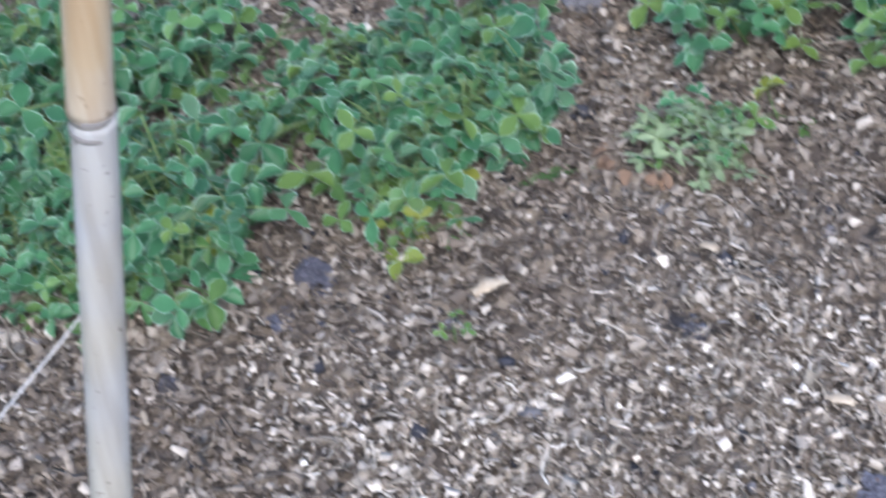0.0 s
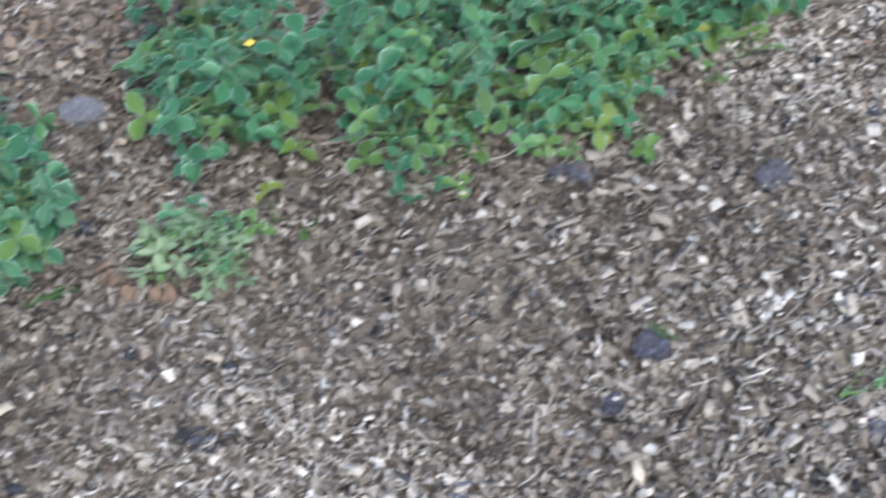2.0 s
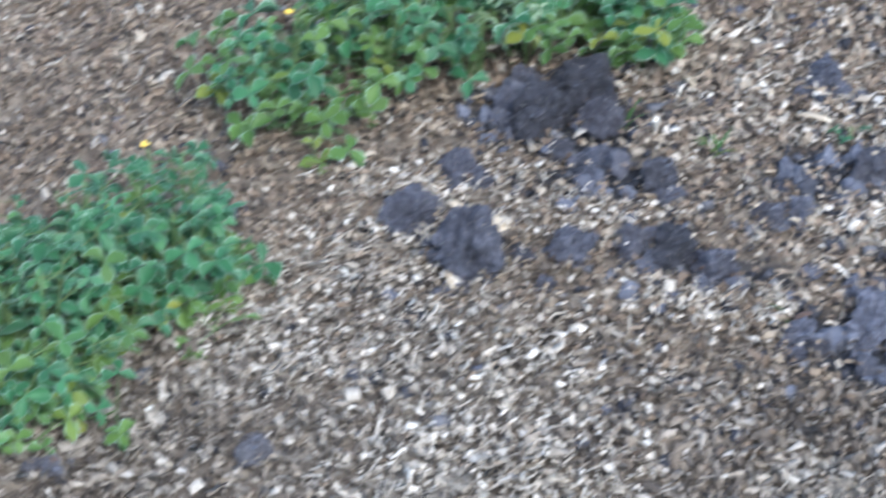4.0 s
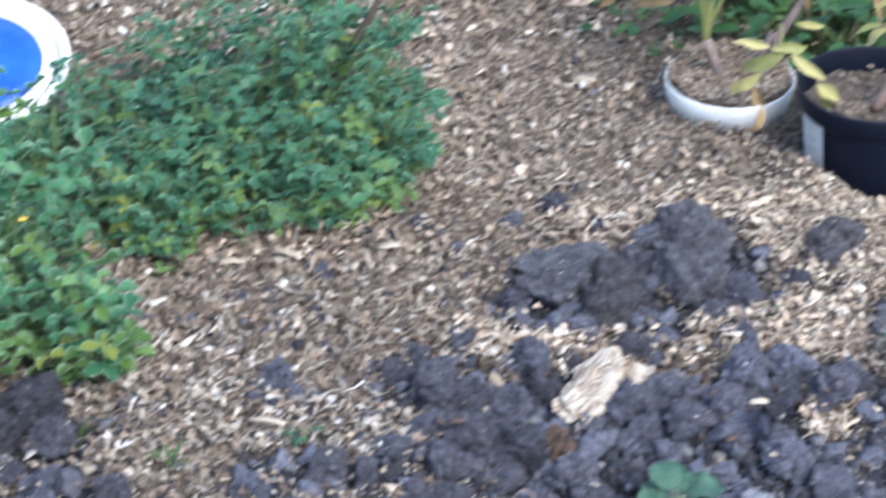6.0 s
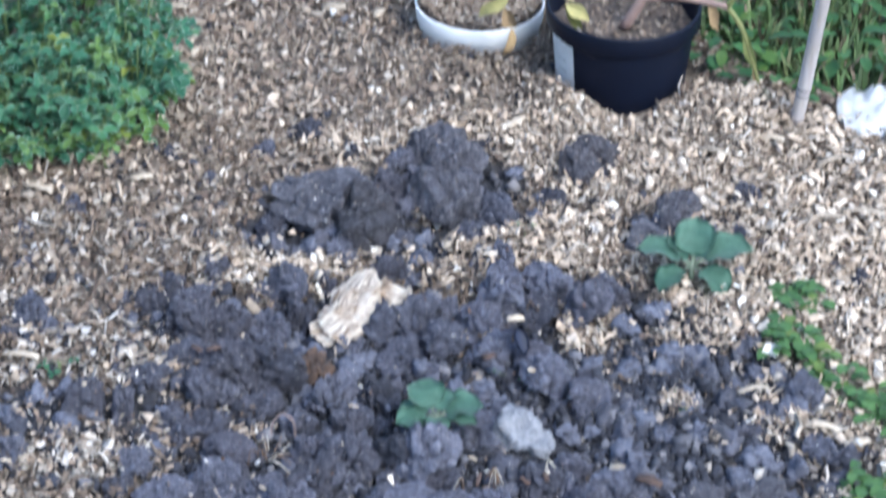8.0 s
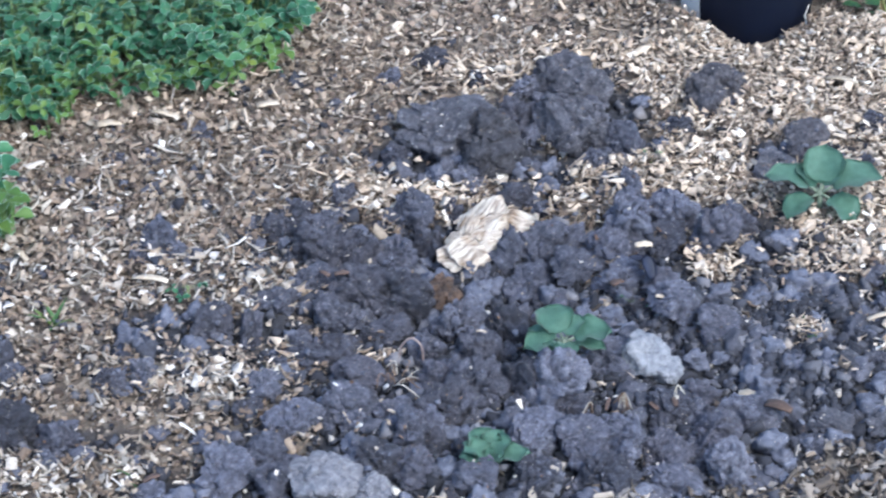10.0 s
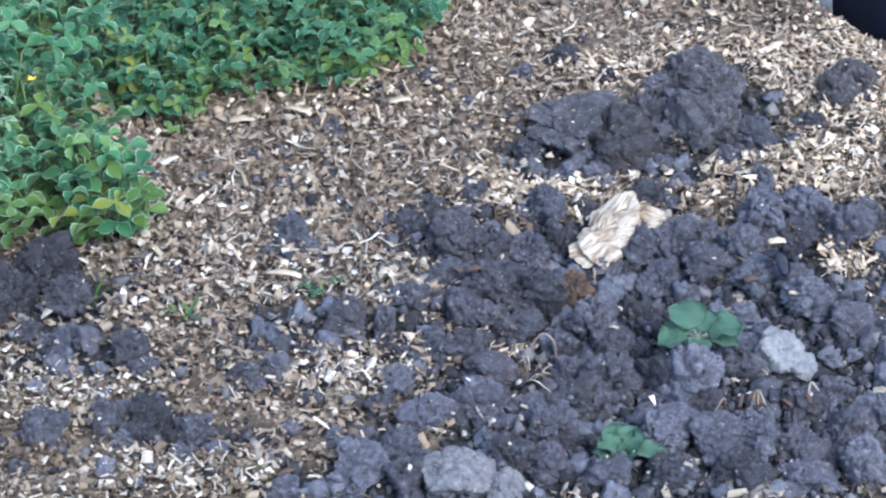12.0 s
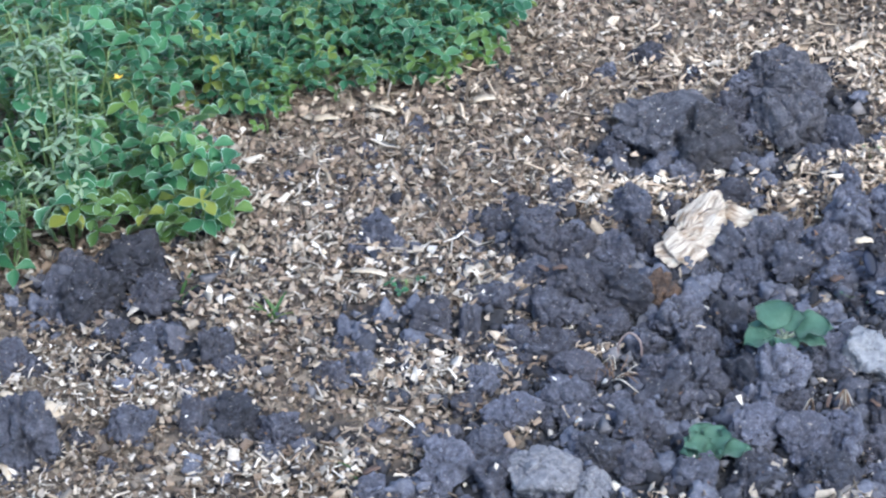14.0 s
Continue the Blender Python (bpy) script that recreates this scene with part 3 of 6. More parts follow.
def clod(x, y, w, h, turn=None, mesh=None, sink=0.30, name="soil_clod", label="dark grey-brown clod of dug clay soil on the bed", category="soil clod", group="soil clods"):
    ob = new(name, mesh or random.choice(CLODS if w > 0.045 else SMALL))
    turn = random.uniform(0, 360) if turn is None else turn
    d = (w + h * 1.3) / 2
    ob.matrix_world = pose(x, y, gz(x, y) + h * (0.5 - sink) * 0.8 + (0.004 if w > 0.03 else 0.0), random.uniform(-14, 14), random.uniform(-14, 14), turn) @ Matrix.Diagonal((w * 0.56, d * 0.56, max(h * 0.62, 0.011), 1))
    if name == "soil_clod":
        PILE.append((ob.data, ob.matrix_world.copy(), w))
    return tagged(ob, label, category, group)


PILE = []


def build_lumps():
    """Smaller lumps filling in between the clods and kicked over the chips round them."""
    n = 2000
    x, y = RNG.uniform(-0.75, 0.50, n), RNG.uniform(1.62, 2.45, n)
    soil = soil_at(x, y)
    core, rim = soil > RNG.uniform(0.45, 1.0, n), (soil + RNG.uniform(-0.3, 0.3, n) + 0.25 * np.exp(-(((x + 0.40) / 0.25) ** 2 + ((y - 1.95) / 0.25) ** 2)) > 0.03) & (soil < 0.8) & (RNG.random(n) < 0.24)
    w = np.where(core, RNG.uniform(0.010, 0.030, n), RNG.uniform(0.008, 0.021, n))
    verts, faces, count = [], [], 0
    for k in range(8):
        base = lump(90 + k, 3, 1.0)
        bv = np.array([v.co[:] for v in base.verts])
        bf = np.array([[v.index for v in f.verts] for f in base.faces])
        base.free()
        i = np.flatnonzero((core | rim) & (np.arange(n) % 8 == k))
        m = len(i)
        R = rotations(RNG.uniform(0, 6.28, m), RNG.normal(0, 0.25, m), RNG.normal(0, 0.25, m))
        h = w[i] * RNG.uniform(0.55, 0.85, m)
        S = np.stack([w[i] * 0.56, w[i] * RNG.uniform(0.45, 0.62, m), h * 0.62], 1)
        V = np.einsum("nij,nkj->nki", R, bv[None] * S[:, None, :]) + np.stack([x[i], y[i], ground_at(x[i], y[i]) + h * 0.20], 1)[:, None, :]
        verts.append(V.reshape(-1, 3))
        faces.append((np.arange(m)[:, None, None] * len(bv) + bf[None]).reshape(-1, 3) + count)
        count += m * len(bv)
    me = mesh_np("small_soil_lumps", np.concatenate(verts), np.concatenate(faces), MAT_LUMP, False)
    tagged(new("small_soil_lumps", me), "small dark lumps of clay soil between larger clods", "soil", kind="stuff")


def build_crumbs():
    """Loose crumbs of soil between the clods and scattered among the chips."""
    base = bmesh.new()
    bmesh.ops.create_cube(base, size=1.6)
    bmesh.ops.triangulate(base, faces=base.faces[:])
    rnd = random.Random(31)
    for v in base.verts:
        v.co *= rnd.uniform(0.45, 1.25)
    bv = np.array([v.co[:] for v in base.verts])
    bf = np.array([[v.index for v in f.verts] for f in base.faces])
    base.free()
    n = 60000
    x, y = RNG.uniform(-1.9, 0.65, n), RNG.uniform(0.65, 3.2, n)
    keep = in_sight(x, y) & (RNG.random(n) < 0.12 + 0.88 * soil_at(x, y) + 0.55 * np.exp(-(((x + 0.38) / 0.36) ** 2 + ((y - 2.00) / 0.30) ** 2)) * (soft_noise(x, y, 0.06, 2) > 0.42)) & (turf_at(x, y) < 0.5)
    x, y = np.concatenate([x[keep], RNG.normal(0.03, 0.17, 6000), RNG.normal(0.245, 0.045, 2600)]), np.concatenate([y[keep], RNG.normal(1.97, 0.13, 6000), RNG.normal(1.99, 0.06, 2600)])
    n = len(x)
    r = np.clip(RNG.lognormal(math.log(0.0031), 0.5, n), 0.0014, 0.010)
    S = np.stack([r * RNG.uniform(0.8, 1.4, n), r * RNG.uniform(0.8, 1.2, n), r * RNG.uniform(0.5, 0.9, n)], 1)
    R = rotations(RNG.uniform(0, 6.28, n), RNG.normal(0, 1.2, n), RNG.normal(0, 1.2, n))
    V = np.einsum("nij,nkj->nki", R, bv[None] * S[:, None, :]) + np.stack([x, y, ground_at(x, y) + r * 0.3 + 0.001], 1)[:, None, :]
    F = (np.arange(n)[:, None, None] * len(bv) + bf[None]).reshape(-1, 3)
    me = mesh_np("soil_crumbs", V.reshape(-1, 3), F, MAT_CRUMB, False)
    tagged(new("soil_crumbs", me), "dark crumbs of soil between clods and chips", "soil", kind="stuff")


build_chips("wood_chip_mulch", MAT_CHIP, 360000, "tan and brown shredded wood chips strewn over the soil", False, 0.0050, 0.0, False)
build_chips("weathered_chip_mulch", MAT_CHIP_GREY, 370000, "grey-brown weathered wood chips strewn over the soil", False, 0.0068, 0.0, True)
build_chips("fresh_wood_chips", MAT_FRESH, 330000, "pale straw-coloured fresh wood chips on top of older mulch", True, 0.0062, 0.004, False)
build_chips("bleached_wood_chips", MAT_FRESH_GREY, 240000, "pale bleached wood chips on top of older mulch", True, 0.0056, 0.003, True)
build_lumps()
build_crumbs()

# ---- clods of dug soil ----
# x, y, width and height of each
MOUND = [(-0.590, 2.089, 0.088, 0.044), (-0.615, 2.037, 0.055, 0.052), (-0.563, 2.037, 0.055, 0.035), (-0.655, 2.034, 0.034, 0.037),
         (-0.549, 1.988, 0.047, 0.023), (-0.596, 1.986, 0.036, 0.018), (-0.555, 1.953, 0.033, 0.017), (-0.493, 1.954, 0.031, 0.033),
         (-0.474, 1.931, 0.030, 0.018), (-0.650, 2.091, 0.032, 0.027)]
RIDGE = [(-0.106, 2.343, 0.102, 0.054), (-0.059, 2.318, 0.079, 0.064), (-0.150, 2.314, 0.034, 0.028), (-0.079, 2.269, 0.044, 0.031), (-0.030, 2.365, 0.040, 0.046), (0.011, 2.454, 0.054, 0.056),
         (0.039, 2.426, 0.049, 0.037), (-0.005, 2.346, 0.034, 0.039), (0.031, 2.344, 0.068, 0.072), (0.066, 2.337, 0.034, 0.039), (0.048, 2.298, 0.034, 0.028), (-0.022, 2.442, 0.035, 0.020),
         (-0.122, 2.490, 0.038, 0.024), (-0.162, 2.455, 0.026, 0.024), (-0.072, 2.458, 0.023, 0.021), (0.155, 2.406, 0.049, 0.044), (0.181, 2.425, 0.047, 0.037), (0.130, 2.352, 0.028, 0.026),
         (0.079, 2.242, 0.030, 0.035)]
HEART = [(-0.196, 2.223, 0.027, 0.025), (-0.240, 2.197, 0.043, 0.022), (-0.252, 2.163, 0.032, 0.027), (-0.215, 2.141, 0.059, 0.047),
         (-0.178, 2.127, 0.042, 0.049), (-0.212, 2.191, 0.032, 0.023), (-0.134, 2.192, 0.043, 0.038), (-0.114, 2.156, 0.032, 0.034),
         (-0.145, 2.132, 0.050, 0.034), (-0.092, 2.207, 0.022, 0.023), (-0.037, 2.140, 0.048, 0.051), (-0.008, 2.141, 0.058, 0.047),
         (0.019, 2.154, 0.032, 0.037), (-0.024, 2.232, 0.044, 0.026), (0.075, 2.171, 0.059, 0.047), (0.050, 2.127, 0.053, 0.027), (0.126, 2.189, 0.059, 0.039),
         (0.114, 2.148, 0.043, 0.021), (0.155, 2.146, 0.043, 0.045), (0.183, 2.189, 0.038, 0.024), (0.023, 2.099, 0.053, 0.026), (-0.016, 2.089, 0.058, 0.029),
         (0.065, 2.080, 0.047, 0.026)]
MIDDLE = [(-0.221, 2.072, 0.047, 0.026), (-0.168, 2.053, 0.057, 0.037), (-0.137, 2.056, 0.047, 0.050), (-0.192, 2.022, 0.056, 0.028),
          (-0.143, 2.012, 0.041, 0.020), (-0.183, 1.989, 0.046, 0.025), (-0.212, 1.975, 0.051, 0.025), (-0.082, 2.023, 0.051, 0.047),
          (-0.063, 1.983, 0.040, 0.028), (-0.104, 1.983, 0.041, 0.023), (-0.038, 2.015, 0.046, 0.042), (-0.304, 2.007, 0.051, 0.026),
          (-0.267, 2.002, 0.031, 0.033), (-0.247, 2.037, 0.041, 0.024), (0.052, 1.967, 0.055, 0.028), (0.119, 2.032, 0.057, 0.028), (0.100, 2.068, 0.049, 0.025),
          (0.148, 2.000, 0.046, 0.025)]
FRONT = [(-0.167, 1.941, 0.050, 0.025), (-0.250, 1.915, 0.045, 0.022), (-0.264, 1.889, 0.030, 0.020), (-0.097, 1.937, 0.040, 0.027),
         (-0.060, 1.914, 0.057, 0.054), (-0.020, 1.921, 0.040, 0.046), (0.004, 1.913, 0.049, 0.057), (0.019, 1.887, 0.044, 0.023),
         (-0.090, 1.890, 0.044, 0.040), (-0.109, 1.875, 0.039, 0.022), (-0.119, 1.847, 0.039, 0.035), (-0.174, 1.890, 0.054, 0.027),
         (-0.218, 1.874, 0.049, 0.025), (-0.139, 1.891, 0.039, 0.027), (-0.243, 1.827, 0.043, 0.022), (-0.275, 1.807, 0.043, 0.031),
         (-0.230, 1.795, 0.048, 0.032), (-0.144, 1.806, 0.048, 0.032), (-0.116, 1.801, 0.043, 0.021), (-0.060, 1.781, 0.043, 0.021)]
NEAR = [(-0.013, 1.840, 0.058, 0.029), (0.026, 1.834, 0.053, 0.029), (0.064, 1.842, 0.053, 0.034), (0.104, 1.890, 0.052, 0.032), (0.095, 1.837, 0.053, 0.027),
        (0.135, 1.917, 0.035, 0.017), (0.141, 1.859, 0.049, 0.037), (0.044, 1.797, 0.057, 0.029), (0.100, 1.799, 0.055, 0.027), (-0.013, 1.788, 0.057, 0.029),
        (0.155, 1.811, 0.038, 0.038), (0.164, 1.886, 0.034, 0.030)]
SIDE = [(0.221, 2.276, 0.050, 0.025), (0.251, 2.316, 0.059, 0.030), (0.118, 2.359, 0.023, 0.016), (0.323, 2.360, 0.034, 0.022), (0.451, 2.384, 0.023, 0.016),
        (0.312, 2.287, 0.022, 0.024), (0.401, 2.242, 0.022, 0.011), (0.420, 2.220, 0.022, 0.023), (0.343, 2.019, 0.039, 0.026), (0.293, 1.962, 0.028, 0.016),
        (0.351, 1.945, 0.040, 0.020), (0.374, 1.927, 0.040, 0.023), (0.245, 1.873, 0.047, 0.023), (0.294, 1.873, 0.049, 0.025), (0.181, 1.881, 0.044, 0.023),
        (0.304, 2.100, 0.024, 0.022)]
STRAY = [(-0.548, 1.842, 0.040, 0.029), (-0.499, 1.860, 0.037, 0.024), (-0.465, 1.864, 0.042, 0.030), (-0.419, 1.855, 0.049, 0.025),
         (-0.480, 1.833, 0.029, 0.015), (-0.428, 1.822, 0.027, 0.013), (-0.587, 1.823, 0.022, 0.016), (-0.562, 1.792, 0.027, 0.013),
         (-0.386, 1.925, 0.033, 0.019), (-0.358, 1.932, 0.033, 0.023), (-0.336, 1.779, 0.041, 0.020), (-0.698, 1.853, 0.053, 0.042),
         (-0.630, 1.810, 0.060, 0.061), (-0.592, 1.819, 0.022, 0.011), (-0.677, 1.943, 0.042, 0.021), (-0.365, 2.132, 0.040, 0.034),
         (-0.428, 2.290, 0.026, 0.018), (-0.393, 2.297, 0.021, 0.016), (-0.382, 2.245, 0.024, 0.018), (-0.349, 2.345, 0.027, 0.018),
         (-0.217, 2.400, 0.022, 0.018)]
FAR_END = [(-0.903, 1.465, 0.030, 0.025), (-0.745, 1.523, 0.036, 0.025), (-0.772, 1.311, 0.036, 0.028), (-0.782, 1.244, 0.032, 0.022), (-0.578, 1.287, 0.024, 0.020),
           (-0.542, 1.304, 0.028, 0.026), (-0.920, 1.469, 0.020, 0.018), (-1.372, 1.001, 0.036, 0.034), (-1.375, 0.951, 0.027, 0.018), (-1.419, 0.857, 0.022, 0.014),
           (-1.070, 1.089, 0.026, 0.014), (-0.861, 0.996, 0.045, 0.028), (-0.853, 1.107, 0.024, 0.018), (-0.804, 1.054, 0.026, 0.024),
           (-1.482, 1.552, 0.035, 0.025)]
for group in (MOUND, RIDGE, HEART, MIDDLE, FRONT, NEAR, SIDE, STRAY, FAR_END):
    for k, (x, y, w, h) in enumerate(group):
        if group is FAR_END:
            clod(x, y, w * 0.80, h, None, (DRIER + PALER)[(3 * k) % 13], label="drier grey clod of clay soil among wood chips")
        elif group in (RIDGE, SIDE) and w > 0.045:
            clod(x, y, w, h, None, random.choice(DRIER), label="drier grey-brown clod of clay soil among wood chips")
        elif group is NEAR or (group is FRONT and k % 3 == 0) or (x > 0.04 and group in (HEART, MIDDLE)):
            clod(x, y, w * 0.93, h * 1.15, None, random.choice(PALER), label="paler grey-lilac clod of dug clay soil on the bed")
        else:
            clod(x, y, w * 0.91, h * 1.15)
        for _ in range(random.choice((1, 1, 2)) if w > 0.038 else 0):
            a, s = random.uniform(0, 6.28), random.uniform(0.013, 0.024)
            clod(x + 0.58 * w * math.cos(a), y + 0.60 * w * math.sin(a), s, s * random.uniform(0.6, 0.9), sink=0.15)


def build_grit():
    """Grains of soil and small flakes of straw, bark and stone caught on the upper faces of the clods."""
    rnd = random.Random(77)
    grains, flakes = [], []
    for me, m, w in PILE:
        up = [v for v in me.vertices if v.normal.z > 0.15]
        for k in range(int(w * 300)):
            grains.append((m @ rnd.choice(up).co)[:])
        for k in range(int(w * 80 + rnd.random())):
            flakes.append((m @ rnd.choice(up).co)[:])
    rng = np.random.default_rng(78)
    box = np.array([(i, j, k) for i in (-1, 1) for j in (-1, 1) for k in (-1, 1)], float)
    quads = np.array([(0, 1, 3, 2), (4, 6, 7, 5), (0, 4, 5, 1), (2, 3, 7, 6), (0, 2, 6, 4), (1, 5, 7, 3)])
    for name, at, mat, label, thin in (("soil_grit", grains, MAT_LUMP, "grains of grey soil clinging to the clods", 0.65), ("soil_flecks", flakes, MAT_FLECK, "small pale and rusty flakes scattered over dark clods", 0.22)):
        P = np.array(at)
        n = len(P)
        r = np.clip(rng.lognormal(math.log(0.0013 if thin > 0.5 else 0.0010), 0.45, n), 0.0006, 0.0026)
        S = np.stack([r * rng.uniform(0.8, 1.6, n), r * rng.uniform(0.6, 1.1, n), r * thin], 1)
        R = rotations(rng.uniform(0, 6.28, n), rng.normal(0, 0.5, n), rng.normal(0, 0.5, n))
        B = box[None] * rng.uniform(0.55, 1.1, (n, 8, 1)) * S[:, None, :]
        V = np.einsum("nij,nkj->nki", R, B) + (P + np.array([0, 0, 0.0003]))[:, None, :]
        F = (np.arange(n)[:, None, None] * 8 + quads[None]).reshape(-1, 4)
        tagged(new(name, mesh_np(name, V.reshape(-1, 3), F, mat, False)), label, "soil", kind="stuff")


build_grit()
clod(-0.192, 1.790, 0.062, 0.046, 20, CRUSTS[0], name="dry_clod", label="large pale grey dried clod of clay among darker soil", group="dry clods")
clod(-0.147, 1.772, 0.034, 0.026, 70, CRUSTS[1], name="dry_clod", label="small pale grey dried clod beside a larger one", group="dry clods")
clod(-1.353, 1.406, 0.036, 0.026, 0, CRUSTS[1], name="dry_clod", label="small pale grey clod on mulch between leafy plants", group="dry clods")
STONES = lump_meshes("stone", MAT_ROCK, 3, 4, 0.32, 41)
clod(0.085, 1.962, 0.048, 0.036, 155, STONES[1], 0.10, name="stone", label="pale grey rough stone half sunk in dark soil", category="stone", group="stones")
clod(0.104, 1.946, 0.034, 0.020, 60, STONES[2], name="stone", label="flat pale grey stone beside a larger one", category="stone", group="stones")
for x, y, w in ((-0.063, 1.863, 0.013), (0.012, 1.822, 0.018), (-0.110, 1.850, 0.010), (0.068, 1.885, 0.009), (0.140, 2.02, 0.010)):
    clod(x, y, w, w * 0.6, None, random.choice(STONES), name="stone", label="small pale chip of stone lying on dark soil", category="stone", group="stones")


# ---- clover-like plants ----
def leaf_mesh(seed, mats, size=0.0185, petiole=0.030, slim=1.0, rows=4):
    """Three rounded leaflets with pale edges on one stalk that starts at the origin and runs along x."""
    rnd = random.Random(seed)
    bm = bmesh.new()
    lift = rnd.uniform(0.2, 0.5)
    tip = Vector((petiole, 0, petiole * lift))
    tube(bm, [(0, 0, 0), (petiole * 0.5, 0, petiole * lift * 0.65), tip], [0.0008, 0.0007, 0.0006], 3, 2)
    for a in (-112, 0, 112):
        w = radians(a + rnd.uniform(-14, 14))
        tilt = rnd.uniform(-0.35, 0.35)
        s = size * rnd.uniform(0.85, 1.15)
        blade(bm, tip, (math.cos(w), math.sin(w), tilt), (0, 0, 1), s, s * slim * rnd.uniform(0.56, 0.74), curl=rnd.uniform(-0.05, 0.22), cup=rnd.choice((0.1, 0.3, 0.6, 1.0, 1.4)), tip=rnd.uniform(0.82, 1.15), n=rows, wide_at=0.58, rim=True)
    me = bpy.data.meshes.new("leaf")
    bm.to_mesh(me)
    bm.free()
    for m in mats:
        me.materials.append(m)
    me.shade_smooth()
    return me


LEAVES = {"green": [leaf_mesh(k, (MAT_LEAF, MAT_RIM, MAT_STEM)) for k in range(10)],
          "blue": [leaf_mesh(60 + k, (MAT_LEAF_BLUE, MAT_RIM, MAT_STEM), rows=3) for k in range(8)],
          "young": [leaf_mesh(20 + k, (MAT_LEAF_YOUNG, MAT_RIM, MAT_STEM)) for k in range(5)],
          "downy": [leaf_mesh(80 + k, (MAT_DOWNY, MAT_DOWNY, MAT_STEM), 0.0125, 0.010, 0.7) for k in range(4)],
          "pale": [leaf_mesh(40 + k, (MAT_PALE, MAT_RIM, MAT_STEM), 0.0115, 0.012, 0.52) for k in range(5)]}


def leaf_on(thing, mesh, at, out, size, lean=0.42):
    """Hang one leaf on a stem of thing: it points out and faces up and a little outwards."""
    out = Vector(out).normalized()
    face = (Vector((0, 0, 1)) + out * lean + Vector((random.gauss(0, 0.38), random.gauss(0, 0.38), 0))).normalized()
    side = face.cross(out).normalized()
    out = side.cross(face)
    m = Matrix((out, side, face)).transposed().to_4x4()
    ob = new("leaf", mesh)
    ob.parent = thing
    ob.matrix_local = Matrix.Translation(at) @ m @ Matrix.Scale(size, 4)
    return ob


TALL_LABEL = "tall dense clover-like plant with blue-green three-part leaves"


def clover(x, y, rx, ry, h, leaves, stems=9, young=0.10, pale=0.0, flowers=0, size=1.0, tall=0.0, lx=0.0, ly=0.0,
           label="bushy clover-like plant with grey-green three-part leaves on mulch"):
    """A plant of many thin branching stems over an oval of half axes rx, ry and h high, leaning by lx, ly."""
    thing = tagged(new("clover_plant"), label, "plant", "clover plants")
    thing.location = (x, y, gz(x, y))
    lines = []
    for k in range(stems):
        a, q = 2 * math.pi * (k + random.uniform(0.1, 0.9)) / stems, math.sqrt(random.uniform(0.02, 1.0))
        if k % 3 == 0:
            q *= 0.4
        top = h * math.sqrt(max(0.12, 1.05 - q * q)) * random.uniform(0.85, 1.08) + (tall if k == 0 else 0)
        ex, ey = rx * q * math.cos(a) + lx, ry * q * math.sin(a) + ly
        pts = bent([(random.gauss(0, 0.006) + ex * 0.25, random.gauss(0, 0.006) + ey * 0.25, -0.006), (ex * 0.62, ey * 0.62, top * 0.42), (ex, ey, top)], 5)
        bm = bmesh.new()
        tube(bm, pts, [0.0021 - 0.0012 * i / (len(pts) - 1) for i in range(len(pts))], 5)
        part("stem", bm, MAT_STEM, thing)
        lines.append(pts)
    for k in range(leaves):
        pts = lines[k % stems]
        s = random.uniform(0.18, 1.0) ** 0.75
        i = s * (len(pts) - 1)
        p = pts[int(i)].lerp(pts[min(int(i) + 1, len(pts) - 1)], i % 1)
        a = random.uniform(0, 2 * math.pi)
        away = Vector((p.x - lx, p.y - ly, 0))
        out = Vector((math.cos(a), math.sin(a), random.uniform(-0.1, 0.5))) + away * (6.0 / max(rx, 0.03) * 0.12)
        low = p.z < h * 0.38
        kind = "young" if random.random() < (young * 2.6 if low else young * 0.5) else "blue" if label == TALL_LABEL else "green"
        if random.random() < pale:
            kind = "pale"
        leaf_on(thing, random.choice(LEAVES[kind]), p, out, size * random.uniform(0.62, 1.18) * (0.85 if s > 0.93 else 1.0))
    for _ in range(flowers):
        p = random.choice(lines)[-1] + Vector((random.gauss(0, 0.004), random.gauss(0, 0.004), 0.004))
        bm = bmesh.new()
        for k in range(4):
            a = k * math.pi / 2 + random.random()
            blade(bm, p, (math.cos(a) * 0.6, math.sin(a) * 0.6, 0.7), (0, 0, 1), 0.0065, 0.004, n=3)
        part("flower", bm, MAT_PETAL, thing, "small yellow flower")
    return thing


YOUNG_LABEL = "low clover-like plant with yellowing lower leaves at mulch's edge"
# the plants by the near bamboo cane
clover(-1.705, 1.081, 0.140, 0.140, 0.140, 150, 13, size=1.38)
clover(-1.517, 1.021, 0.108, 0.108, 0.119, 100, 11, young=0.12, size=1.38)
clover(-1.373, 1.130, 0.108, 0.076, 0.108, 92, 10, young=0.34, size=1.24, label=YOUNG_LABEL)
clover(-1.392, 1.268, 0.103, 0.097, 0.119, 92, 9, size=1.32)
clover(-1.521, 0.908, 0.076, 0.054, 0.076, 49, 7, young=0.2, size=0.93, label=YOUNG_LABEL)
clover(-1.679, 0.936, 0.097, 0.086, 0.086, 70, 8, size=1.22)
clover(-1.606, 0.893, 0.059, 0.054, 0.054, 46, 6, young=0.16, size=1.07)
clover(-1.481, 0.946, 0.108, 0.065, 0.097, 58, 7, size=1.32)
clover(-1.610, 1.175, 0.090, 0.070, 0.110, 74, 8, young=0.12, size=1.30)
clover(-1.600, 0.985, 0.070, 0.060, 0.085, 52, 7, young=0.16, size=1.22)
